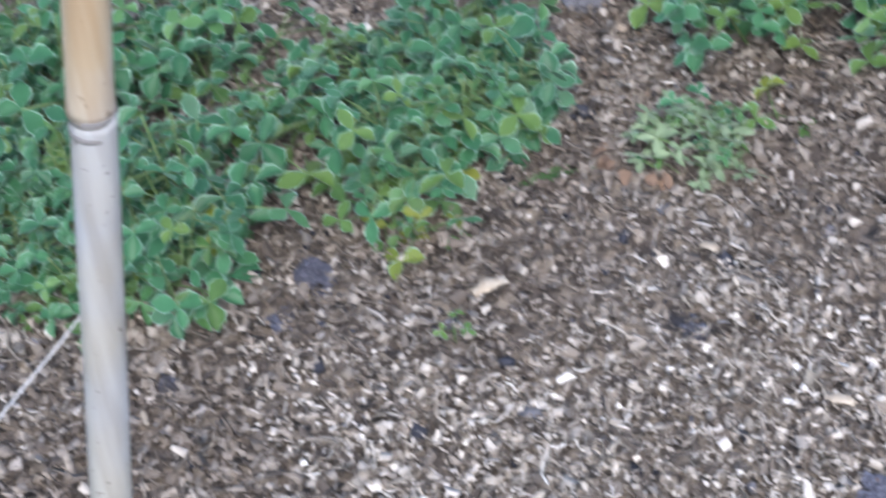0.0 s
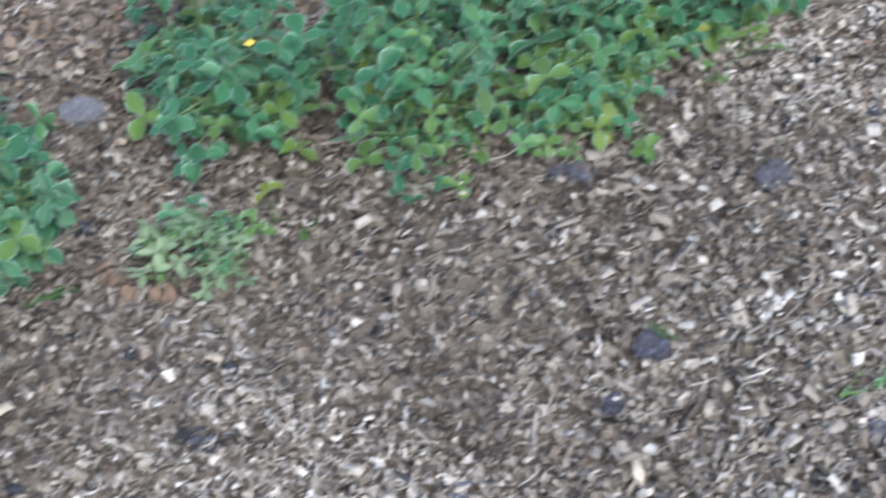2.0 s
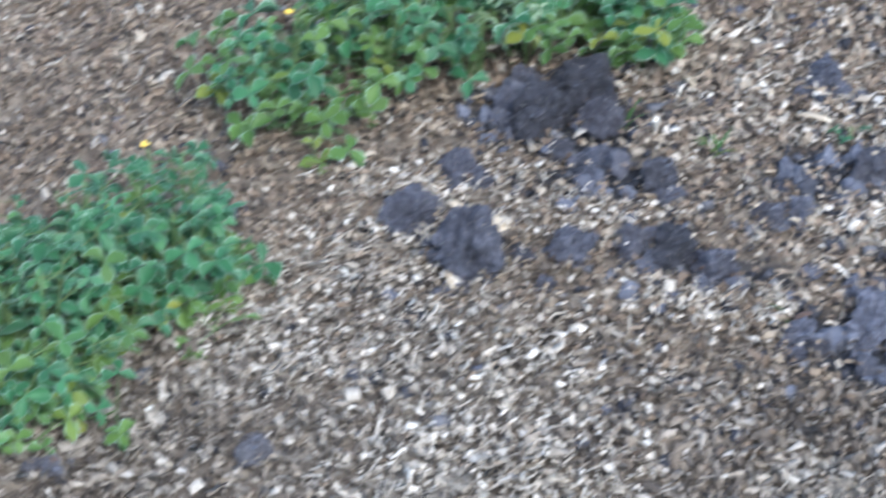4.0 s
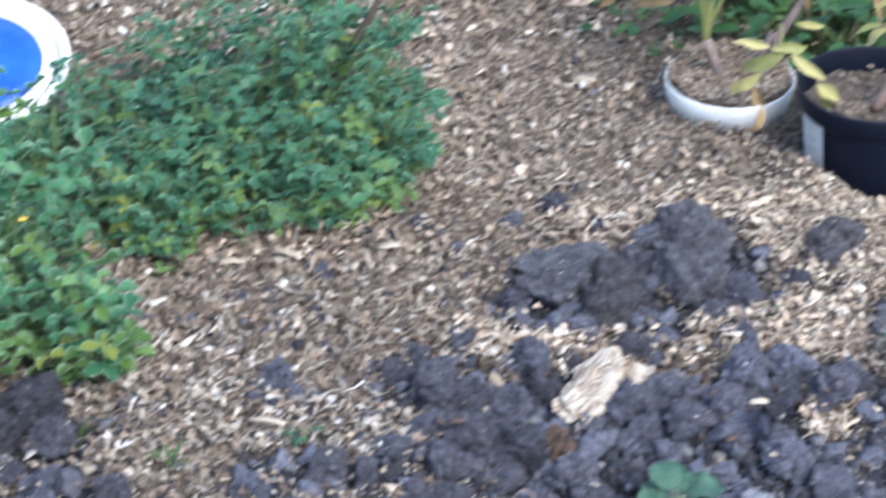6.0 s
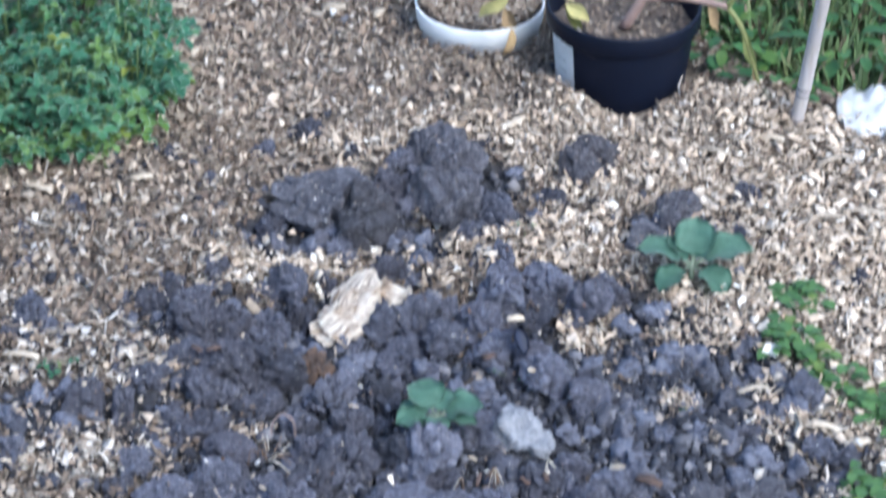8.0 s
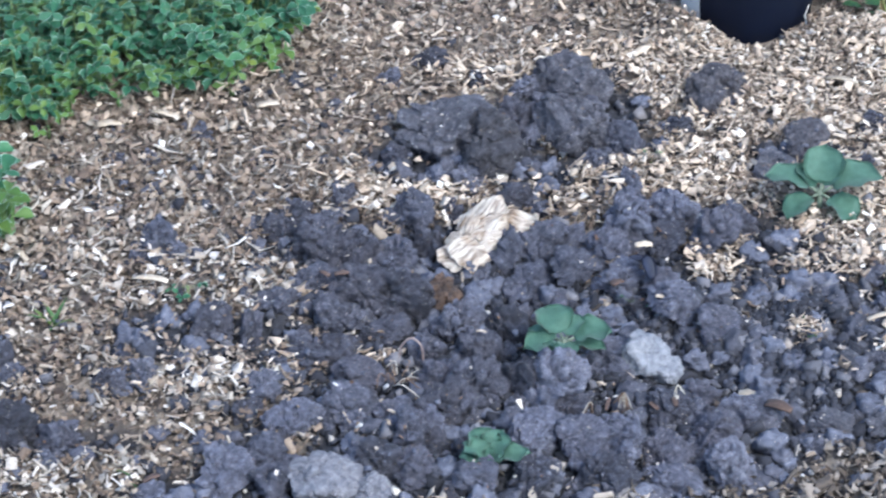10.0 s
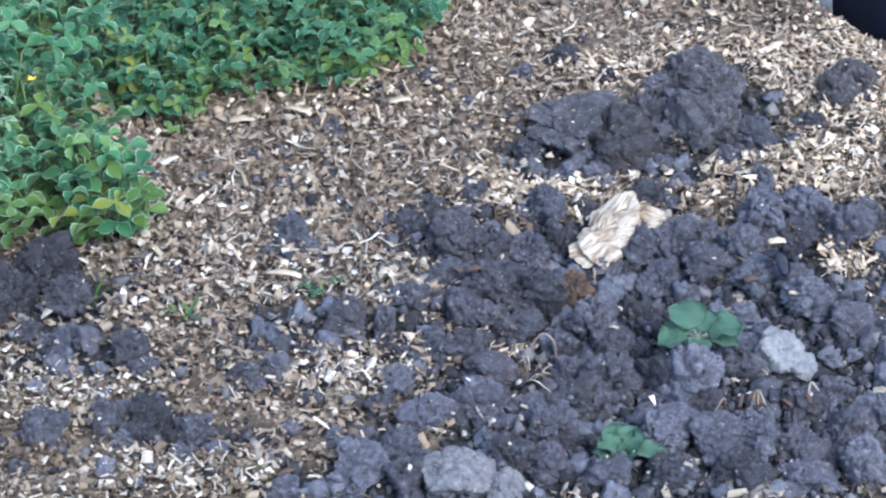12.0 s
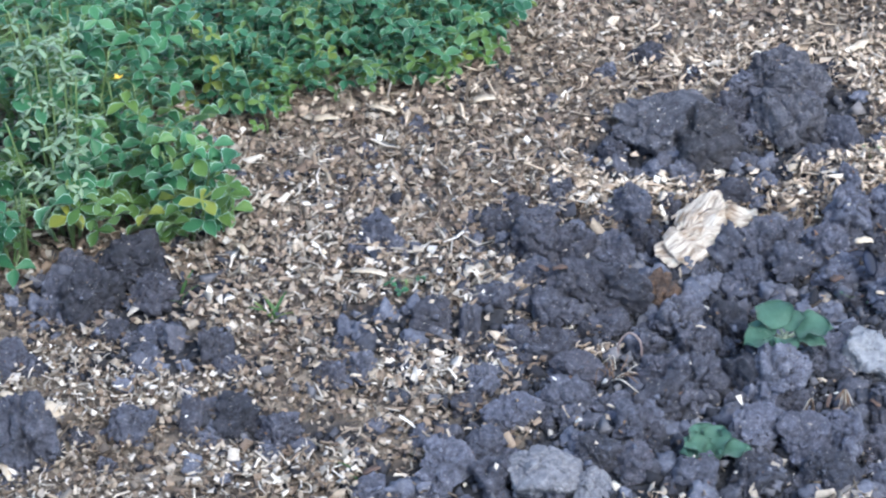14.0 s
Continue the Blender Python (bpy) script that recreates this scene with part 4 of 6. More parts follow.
# the row behind
clover(-1.276, 1.503, 0.070, 0.070, 0.119, 62, 8, young=0.14, size=1.19)
clover(-1.194, 1.430, 0.097, 0.086, 0.130, 106, 10, young=0.16, flowers=1, size=1.19)
clover(-1.075, 1.492, 0.108, 0.092, 0.151, 139, 11, young=0.20, flowers=1, size=1.19)
clover(-0.958, 1.581, 0.086, 0.076, 0.151, 106, 10, young=0.16, size=1.19)
clover(-0.887, 1.737, 0.092, 0.086, 0.140, 122, 10, flowers=1, size=0.97)
clover(-1.059, 1.643, 0.097, 0.065, 0.162, 98, 9)
clover(-0.957, 1.694, 0.076, 0.065, 0.140, 73, 8)
clover(-1.030, 1.462, 0.045, 0.035, 0.055, 26, 5, young=0.45, size=0.95, label=YOUNG_LABEL)
clover(-0.955, 1.492, 0.040, 0.035, 0.050, 20, 5, young=0.60, size=0.95, label=YOUNG_LABEL)
clover(-0.905, 1.550, 0.050, 0.040, 0.080, 36, 6, young=0.30, size=0.95, label=YOUNG_LABEL)
clover(-1.352, 1.186, 0.07, 0.06, 0.1, 62, 8, young=0.12, size=1.22)
clover(-1.327, 1.228, 0.06, 0.05, 0.09, 48, 7, young=0.14, size=1.15)
clover(-1.360, 1.099, 0.06, 0.04, 0.06, 34, 6, young=0.4, size=1, label=YOUNG_LABEL)
clover(-1.457, 1.186, 0.06, 0.05, 0.1, 50, 7, young=0.1, size=1.2)
clover(-0.926, 1.663, 0.06, 0.05, 0.12, 62, 8, young=0.25, size=1.1)
clover(-0.884, 1.710, 0.05, 0.05, 0.11, 54, 7, young=0.3, size=1.05)
clover(-0.947, 1.575, 0.05, 0.04, 0.07, 34, 6, young=0.35, size=1.05, label=YOUNG_LABEL)
clover(-0.850, 1.737, 0.035, 0.03, 0.05, 22, 5, young=0.5, size=1, label=YOUNG_LABEL)
# the plants by the mound
clover(-0.86, 1.985, 0.08, 0.08, 0.112, 92, 9, young=0.47, flowers=1, size=1.16)
clover(-0.80, 2.07, 0.09, 0.07, 0.134, 106, 10, young=0.47, size=1.16)
clover(-0.82, 2.22, 0.12, 0.11, 0.235, 206, 13, young=0.40, size=1.12)
clover(-0.68, 2.20, 0.11, 0.09, 0.224, 206, 14, young=0.25, pale=0.22, tall=0.05, size=1.16, label="bushy clover-like plant with a pale downy flowering stalk")
clover(-0.605, 2.18, 0.065, 0.065, 0.146, 134, 12, young=0.47, flowers=1, size=1.16, label=YOUNG_LABEL)
clover(-0.662, 2.130, 0.060, 0.05, 0.235, 180, 8, young=0.00, pale=1.0, size=1.16, label="tall downy stalk with small pale grey-green leaves")
clover(-0.547, 2.145, 0.050, 0.045, 0.106, 72, 8, young=0.60, size=1.10, label=YOUNG_LABEL)
clover(-0.70, 2.085, 0.06, 0.04, 0.090, 35, 7, young=0.36, size=1.16)
clover(-0.63, 2.33, 0.09, 0.09, 0.179, 120, 11, size=1.16)
# the tall dense plant with a twig beside it
clover(-0.54, 2.42, 0.09, 0.08, 0.11, 224, 13, size=0.81, label=TALL_LABEL)
clover(-0.49, 2.49, 0.10, 0.09, 0.14, 246, 13, size=0.81, label=TALL_LABEL)
clover(-0.42, 2.54, 0.10, 0.10, 0.20, 296, 16, size=0.83, label=TALL_LABEL)
clover(-0.37, 2.67, 0.11, 0.08, 0.23, 230, 14, size=0.84, tall=0.04, label=TALL_LABEL)
clover(-0.31, 2.545, 0.085, 0.08, 0.13, 268, 16, size=0.79, young=0.14, label=TALL_LABEL)
clover(-0.385, 2.475, 0.09, 0.06, 0.10, 224, 14, size=0.79, young=0.14, label=TALL_LABEL)
clover(-0.63, 2.55, 0.10, 0.10, 0.13, 150, 11, size=0.84, label=TALL_LABEL)
clover(-0.77, 2.49, 0.11, 0.08, 0.16, 205, 12, size=0.92)
clover(-0.72, 2.40, 0.11, 0.10, 0.15, 165, 11, size=0.88)
clover(-0.52, 2.63, 0.10, 0.09, 0.15, 140, 10, size=0.84, label=TALL_LABEL)
clover(-0.467, 2.421, 0.07, 0.05, 0.09, 150, 12, size=0.8, young=0.3, label=TALL_LABEL)
clover(-0.365, 2.448, 0.07, 0.05, 0.09, 150, 12, size=0.8, young=0.3, label=TALL_LABEL)
clover(-0.299, 2.495, 0.06, 0.05, 0.1, 130, 11, size=0.8, young=0.3, label=TALL_LABEL)
clover(-0.530, 2.375, 0.06, 0.05, 0.08, 120, 10, size=0.8, young=0.3, label=TALL_LABEL)


def sprig(x, y, n, size, kind, label, name="clover_sprout", cat="sprout", group="sprouts", h=0.012):
    """A tiny plant of a few leaves."""
    thing = tagged(new(name), label, cat, group)
    thing.location = (x, y, gz(x, y) + 0.004)
    bm = bmesh.new()
    tube(bm, [(0, 0, -0.006), (0.001, 0, h * 0.5), (0, 0.001, h)], [0.0013, 0.0011, 0.0009], 5)
    part("stem", bm, MAT_STEM, thing)
    for k in range(n):
        a = 2 * math.pi * k / n + random.uniform(-0.4, 0.4)
        leaf_on(thing, random.choice(LEAVES[kind]), (0, 0, h * random.uniform(0.6, 1.0)), (math.cos(a), math.sin(a), 0.3), size * random.uniform(0.8, 1.1), 0.2)
    return thing


for x, y, n, s, kind in ((-1.126, 1.335, 3, 1.15, "young"), (-1.026, 1.404, 4, 0.6, "green"), (-0.936, 1.492, 3, 0.8, "young"), (-0.828, 1.667, 4, 0.9, "young"),
                         (-1.240, 1.001, 3, 0.45, "young"), (-0.579, 1.345, 3, 0.55, "green"), (-0.601, 1.317, 3, 0.45, "young"), (-0.330, 2.050, 4, 0.48, "green"),
                         (-0.305, 2.452, 3, 0.8, "green"), (-0.50, 2.335, 3, 0.6, "young"), (-1.47, 1.055, 4, 0.8, "green"), (0.10, 2.285, 2, 0.3, "young"), (0.077, 2.046, 2, 0.45, "blue")):
    sprig(x, y, n, s, kind, "tiny three-leaved sprout growing out of the mulch")


def pale_weed(x, y):
    """A small tuft of pale downy leaves with rusty ones at its foot."""
    thing = tagged(new("downy_weed"), "small pale green downy weed with rusty lower leaves in mulch", "weed", "weeds")
    thing.location = (x, y, gz(x, y))
    for k in range(84):
        a, q = random.uniform(0, 6.28), math.sqrt(random.random())
        leaf_on(thing, random.choice(LEAVES["young" if k % 7 == 0 else "green" if k % 4 == 0 else "downy"]), (0.052 * q * math.cos(a), 0.036 * q * math.sin(a), 0.006 + 0.036 * (1 - q * q)), (random.gauss(0, 0.7), random.gauss(0, 0.7), 0.8), random.uniform(0.85, 1.35) * (0.5 if k % 7 == 0 or k % 4 == 0 else 1.0))
    for k in range(14):
        bm = bmesh.new()
        a = random.uniform(2.9, 5.6)
        blade(bm, (0.034 * math.cos(a) - 0.036, 0.022 * math.sin(a) - 0.024, random.uniform(0.008, 0.014)), (math.cos(a), math.sin(a), -0.1), (0, 0, 1), random.uniform(0.010, 0.017), 0.008, curl=0.4)
        part("dry_leaf", bm, MAT_ROOT, thing, "rusty withered leaf")
    return thing


pale_weed(-1.161, 1.261)


def grass_tuft(x, y, n, length, spread=0.5, label="small tuft of green grass blades in the mulch", mat=MAT_WEED, face=None):
    thing = tagged(new("grass_tuft"), label, "grass", "grass tufts")
    thing.location = (x, y, gz(x, y))
    for k in range(n):
        a = random.uniform(0, 6.28) if face is None else face + random.uniform(-0.3, 0.3)
        d = Vector((math.cos(a) * spread, math.sin(a) * spread, 1.0))
        bm = bmesh.new()
        blade(bm, (random.gauss(0, 0.004), random.gauss(0, 0.004), -0.004), d, Vector((-math.cos(a), -math.sin(a), 0.6)), length * random.uniform(0.7, 1.1), 0.0042, curl=0.35, cup=0.3, tip=0.8, n=5, wide_at=0.35)
        part("blade", bm, mat, thing)
    return thing


grass_tuft(-1.293, 1.162, 4, 0.085, 1.9, face=0.75)
grass_tuft(-0.953, 1.029, 3, 0.035, 1.2, face=-0.9)
grass_tuft(-0.756, 1.317, 2, 0.050, 0.25, label="single pale grass blade standing in the mulch")
grass_tuft(-0.540, 2.045, 4, 0.034, 0.35, label="yellow-green blades beside the soil mound")
grass_tuft(-0.448, 2.012, 7, 0.036, 0.6)
grass_tuft(-0.345, 1.80, 2, 0.040, 0.3)
grass_tuft(0.225, 2.00, 3, 0.028, 0.8)
grass_tuft(-0.447, 1.327, 3, 0.04, 0.9)


# ---- seedlings with broad smooth leaves ----
def broad_leaf(bm, base, along, length, width, curl, cup, wave, phase):
    """A fleshy rounded leaf with a sunken midrib and a wavy edge."""
    along = Vector(along).normalized()
    side = along.cross(Vector((0, 0, 1))).normalized()
    up = side.cross(along)
    rows = []
    for i in range(13):
        u = i / 12
        w = width / 2 * max(0.10, math.sqrt(max(0.0, 1 - abs((u - 0.56) / (0.56 if u < 0.56 else 0.44)) ** 2.5)))
        bow = curl * 1.9 * u
        c = Vector(base) + along * (length * math.sin(bow) / max(bow, 0.01) * u) - up * (length * 0.5 * curl * 1.9 * u * u)
        row = []
        for j in range(9):
            k = j / 4 - 1
            lift = cup * k * k - 0.05 * math.exp(-(k * 5) ** 2) + wave * abs(k) ** 2 * math.sin(u * 11 + phase + (2.2 if k > 0 else 0)) + 0.02 * math.sin(u * 24 + abs(k) * 5)
            row.append(bm.verts.new(c + side * (w * k * (1 - 0.15 * cup)) + up * (width / 2 * lift * min(1.0, u * 3))))
        rows.append(row)
    fs = [bm.faces.new((a[j], a[j + 1], b[j + 1], b[j])) for a, b in zip(rows, rows[1:]) for j in range(8)]
    bmesh.ops.solidify(bm, geom=fs, thickness=0.0007)


def seedling(x, y, leaves, label, h=0.012, mat=MAT_SEEDLING, wave=0.07, lift=0.006):
    """leaves: direction in degrees, length, width, rise and curl of each."""
    thing = tagged(new("seedling"), label, "seedling", "seedlings")
    thing.location = (x, y, gz(x, y) + lift)
    bm = bmesh.new()
    tube(bm, [(0, 0, -0.020), (0.001, 0, 0), (0, 0, h)], [0.0034, 0.0032, 0.0026], 7)
    part("stem", bm, MAT_STALK, thing)
    for n, (a, ln, wd, rise, curl) in enumerate(leaves):
        w = radians(a)
        d = Vector((math.cos(w), math.sin(w), rise))
        bm = bmesh.new()
        foot = Vector((0, 0, h * 0.8))
        tip = foot + d.normalized() * ln * (0.24 if wave < 0.2 else 0.10)
        broad_leaf(bm, tip, d, ln * (0.80 if wave < 0.2 else 0.92), wd, curl, 0.30, wave, n * 1.7)
        leaf = part("leaf", bm, mat, thing)
        bm = bmesh.new()
        tube(bm, [foot, foot.lerp(tip, 0.5) + Vector((0, 0, 0.001)), tip], [0.0018, 0.0016, 0.0013], 6)
        part("stalk", bm, MAT_STALK, leaf)
    return thing


seedling(0.013, 1.950, [(118, 0.041, 0.036, 0.95, 0.50), (12, 0.044, 0.036, 0.55, 0.46), (196, 0.036, 0.030, 0.35, 0.40), (150, 0.036, 0.018, 0.30, 0.35), (62, 0.032, 0.020, 0.85, 0.45), (350, 0.036, 0.020, 0.20, 0.3), (225, 0.024, 0.016, 0.3, 0.3), (262, 0.022, 0.015, 0.9, 0.5), (300, 0.020, 0.014, 0.5, 0.5)],
         "young seedling with rounded smooth green leaves in dark soil", 0.024, lift=0.019, wave=0.16)
seedling(-0.050, 1.800, [(115, 0.032, 0.030, 1.3, 0.35), (4, 0.036, 0.022, 0.55, 0.30), (185, 0.026, 0.022, 0.8, 0.45), (240, 0.020, 0.018, 0.7, 0.5), (60, 0.030, 0.026, 1.5, 0.35), (160, 0.028, 0.024, 1.3, 0.4), (310, 0.018, 0.014, 1.2, 0.2), (90, 0.014, 0.010, 2.5, 0.1)],
         "small seedling with curled green leaves among clods of soil", 0.006, wave=0.30)
seedling(0.258, 2.208, [(78, 0.048, 0.040, 2.8, 0.42), (172, 0.056, 0.036, 0.80, 0.50), (6, 0.062, 0.046, 0.75, 0.50), (215, 0.042, 0.030, 0.10, 0.55), (322, 0.044, 0.036, 0.05, 0.50), (140, 0.036, 0.020, 1.2, 0.35), (48, 0.042, 0.030, 1.6, 0.40)],
         "sturdy seedling with broad blue-green leaves on a soil clod", 0.022, wave=0.14)


def weed(x, y, r, n, label="low bright green leafy weed on the edge of the soil"):
    thing = tagged(new("leafy_weed"), label, "weed", "weeds")
    thing.location = (x, y, gz(x, y) + 0.003)
    for k in range(n):
        a, q = random.uniform(0, 6.28), math.sqrt(random.random()) * r
        bm = bmesh.new()
        b = random.uniform(0, 6.28)
        s = random.uniform(0.011, 0.019)
        blade(bm, (q * math.cos(a), q * math.sin(a), random.uniform(0.003, 0.020)), (math.cos(b), math.sin(b), 0.3), (0, 0, 1), s, s * 0.7, curl=0.35, cup=0.2, n=5)
        part("leaf", bm, MAT_WEED, thing)
    return thing


for x, y, r, n in ((0.355, 2.170, 0.026, 34), (0.335, 2.100, 0.022, 24), (0.352, 2.085, 0.024, 26), (0.380, 2.050, 0.024, 28), (0.405, 2.005, 0.026, 30), (0.385, 1.865, 0.035, 34), (0.450, 1.95, 0.03, 22)):
    weed(x, y, r, int(n * 1.5))


# ---- canes, twigs, cord ----
def cane(p0, p1, radius, at_nodes, label, mat, taper=0.0, upper=None):
    """A bamboo cane from p0 to p1; nodes at the given fractions of its length."""
    thing = tagged(new("bamboo_cane"), label, "cane", "bamboo canes")
    p0, p1 = Vector(p0), Vector(p1)
    thing.location = p0
    d = p1 - p0
    cuts = [0.0, *at_nodes, 1.0]
    for i, (a, b) in enumerate(zip(cuts, cuts[1:])):
        bm = bmesh.new()
        e = 0.001 / d.length
        us = [a, a + 4 * e, a + 14 * e, (a + b) / 2, b - 9 * e, b - 6 * e, b]
        tube(bm, [d * u + Vector((0.0004 * math.sin(i * 2.1), 0.0004 * math.cos(i), 0)) for u in us], [radius * (1 - taper * u) * k for u, k in zip(us, (1.045, 1.03, 1.0, 0.985, 0.99, 1.0, 1.01))], 24)
        part("culm", bm, upper if upper and i > 1 else mat, thing)
        if i:
            bm = bmesh.new()
            tube(bm, [d * (a - 2.6 * e), d * (a - 1.8 * e), d * (a + 0.6 * e), d * (a + 1.4 * e)], [radius * k for k in (1.0, 1.03, 1.058, 1.042)], 24)
            part("node", bm, MAT_NODE, thing, "dark ring at a joint")
            bm = bmesh.new()
            tube(bm, [d * (a - 9.4 * e), d * (a - 8.6 * e), d * (a - 7.4 * e), d * (a - 6.6 * e)], [radius * k for k in (1.00, 1.016, 1.016, 1.00)], 24)
            part("sheath_scar", bm, MAT_NODE, thing)
    return thing


cane((-0.969, 0.210, -0.05), (-0.800, 0.348, 1.30), 0.0088, (0.384, 0.7418), "upright pale bamboo cane with a dark ringed node", MAT_BAMBOO, upper=MAT_BAMBOO_TAN)
cane((0.390, 2.515, -0.03), (0.427, 2.470, 0.42), 0.0073, (0.175, 0.62), "weathered grey-lilac bamboo cane stuck in the mulch", MAT_BAMBOO_GREY)
twig = tagged(new("twig"), "dark bare twig slanting out of a leafy plant", "twig")
bm = bmesh.new()
tube(bm, bent([(-0.400, 2.66, -0.005), (-0.338, 2.66, 0.112), (-0.303, 2.66, 0.178), (-0.264, 2.66, 0.255)], 4), [0.0042] * 6 + [0.0038] * 4 + [0.0034] * 3, 8)
part("shaft", bm, MAT_TWIG, twig)
cord = tagged(new("cord"), "thin pale twine lying slack by a cane", "cord")
bm = bmesh.new()
tube(bm, bent([(-1.511, 0.739, 0.012), (-1.509, 0.773, 0.02), (-1.507, 0.829, 0.028), (-1.510, 0.901, 0.03), (-1.500, 0.953, 0.012)], 6), 0.0011, 6)
part("strand", bm, MAT_CORD, cord)


def straw(pts, r, label, mat=MAT_STRAW, name="straw"):
    ob = tagged(new(name), label, "straw", "straws")
    bm = bmesh.new()
    z = [gz(p[0], p[1]) for p in pts]
    tube(bm, bent([(p[0], p[1], p[2] + q) for p, q in zip(pts, z)], 5), r, 6)
    part("stalk", bm, mat, ob)


straw([(-0.815, 0.941, 0.006), (-0.811, 0.980, 0.02), (-0.806, 1.041, 0.025)], 0.0015, "pale dry stalk lying on mulch", MAT_STRAW)
straw([(-0.829, 0.962, 0.004), (-0.818, 0.996, 0.018), (-0.780, 1.027, 0.010)], 0.0011, "pale dry stalk lying on mulch", MAT_STRAW)
straw([(-0.745, 1.004, 0.003), (-0.758, 1.046, 0.018), (-0.767, 1.083, 0.030)], 0.0011, "pale dry stalk lying on mulch", MAT_STRAW)
straw([(-0.701, 0.999, 0.003), (-0.712, 1.040, 0.014), (-0.722, 1.072, 0.02)], 0.0010, "pale dry stalk lying on mulch", MAT_STRAW)
straw([(-0.666, 1.003, 0.004), (-0.643, 1.059, 0.02), (-0.633, 1.128, 0.012)], 0.0012, "pale dry stalk lying on mulch", MAT_STRAW)
straw([(-0.134, 1.968, 0.004), (-0.131, 1.972, 0.020), (-0.122, 1.973, 0.028), (-0.113, 1.970, 0.022), (-0.111, 1.966, 0.004)], 0.0010, "curled pale dead root arching out of soil", MAT_STEM_GREY, "dead_root")
for k in range(18):
    a, q = random.uniform(0, 6.28), random.uniform(0.006, 0.020)
    straw([(-0.135 + 0.4 * q * math.cos(a), 1.940 + 0.4 * q * math.sin(a), 0.010), (-0.13 + q * math.cos(a + 0.5), 1.940 + q * math.sin(a + 0.5), 0.017), (-0.125 + 1.5 * q * math.cos(a + 0.9), 1.940 + 1.5 * q * math.sin(a + 0.9), 0.008)],
          random.uniform(0.00025, 0.0005), "tangled dry root fibre on the soil", random.choice((MAT_STRAW, MAT_ROOT, MAT_ROOT)), "dead_root")
for k in range(14):
    cx, cy = random.choice(((0.035, 1.862), (0.030, 1.850), (0.064, 1.880), (0.110, 1.895)))
    a, q = random.uniform(0, 6.28), random.uniform(0.004, 0.012)
    straw([(cx - q * math.cos(a), cy - q * math.sin(a), 0.022), (cx, cy, 0.034), (cx + 0.6 * q * math.cos(a + 0.6), cy + 0.6 * q * math.sin(a + 0.6), 0.014)], random.uniform(0.0003, 0.0006), "rust-coloured root fibre among soil clods", random.choice((MAT_ROOT, MAT_ROOT, MAT_STRAW)), "dead_root")


# ---- big bright chips and the dried husk ----
def big_chip(x, y, ln, wd, turn, label="large pale chip of wood lying on the bed", mat=MAT_BIGCHIP, z=0.012, tilt=0.0):
    bm = bmesh.new()
    n = 6
    cols = []
    for i in range(n + 1):
        u = i / n
        w = wd / 2 * (0.62 + 0.38 * math.sin(math.pi * (0.12 + 0.8 * u))) * random.uniform(0.68, 1.15)
        zz = 0.10 * ln * math.sin(math.pi * u) + random.uniform(-0.0006, 0.0006)
        cols.append([bm.verts.new((ln * (u - 0.5), s * w, zz + t * wd * 0.14 + abs(s) * 0.05 * wd)) for s, t in ((-1, 0), (-0.9, 1), (0, 1.2), (0.9, 1), (1, 0), (0, -0.3))])
    for a, b in zip(cols, cols[1:]):
        for k in range(6):
            bm.faces.new((a[k], b[k], b[(k + 1) % 6], a[(k + 1) % 6]))
    bm.faces.new(cols[0])
    bm.faces.new(cols[-1][::-1])
    bmesh.ops.recalc_face_normals(bm, faces=bm.faces)
    ob = part("wood_chip", bm, mat)
    ob.matrix_world = pose(x, y, gz(x, y) + z, random.uniform(-12, 12), tilt, turn)
    return tagged(ob, label, "wood chip", "large wood chips")


for x, y, ln, wd, a in ((-0.283, 2.376, 0.022, 0.014, 20), (-0.315, 2.345, 0.012, 0.008, 80), (-0.665, 1.878, 0.022, 0.010, -30), (-0.645, 1.868, 0.030, 0.016, -35), (-0.62, 1.852, 0.026, 0.014, -40),
                        (-0.49, 2.105, 0.024, 0.007, -50), (-0.365, 2.060, 0.034, 0.008, -8), (-0.148, 2.297, 0.020, 0.013, 30), (-0.172, 2.118, 0.018, 0.011, 50), (0.025, 2.262, 0.014, 0.008, 70),
                        (0.30, 2.02, 0.030, 0.008, 20), (0.345, 2.005, 0.026, 0.007, 0), (0.355, 1.965, 0.036, 0.011, -15), (0.385, 1.945, 0.024, 0.009, 15), (0.17, 1.90, 0.024, 0.018, 60),
                        (-0.931, 1.065, 0.022, 0.011, 10), (-1.238, 1.054, 0.030, 0.013, 60)):
    big_chip(x, y, ln, wd, a)
for x, y, ln, wd, a in ((-0.101, 2.757, 0.026, 0.018, 10), (-0.05, 2.745, 0.018, 0.012, 70), (-0.28, 2.72, 0.034, 0.010, 12), (-0.385, 2.36, 0.030, 0.010, -20), (-0.44, 2.345, 0.026, 0.010, 10), (0.36, 2.465, 0.030, 0.010, 5),
                        (0.44, 2.33, 0.045, 0.008, -8), (0.40, 2.32, 0.040, 0.007, 12), (0.42, 2.43, 0.036, 0.009, 30), (0.30, 2.44, 0.034, 0.010, -15), (0.10, 2.50, 0.030, 0.009, 40), (-0.903, 1.671, 0.040, 0.009, 30),
                        (-0.645, 1.775, 0.026, 0.007, -60), (-0.740, 1.185, 0.024, 0.010, -60), (-1.411, 0.814, 0.020, 0.005, -40), (-1.099, 1.168, 0.016, 0.010, 0)):
    big_chip(x, y, ln, wd, a, "long splinter of weathered wood in the mulch")
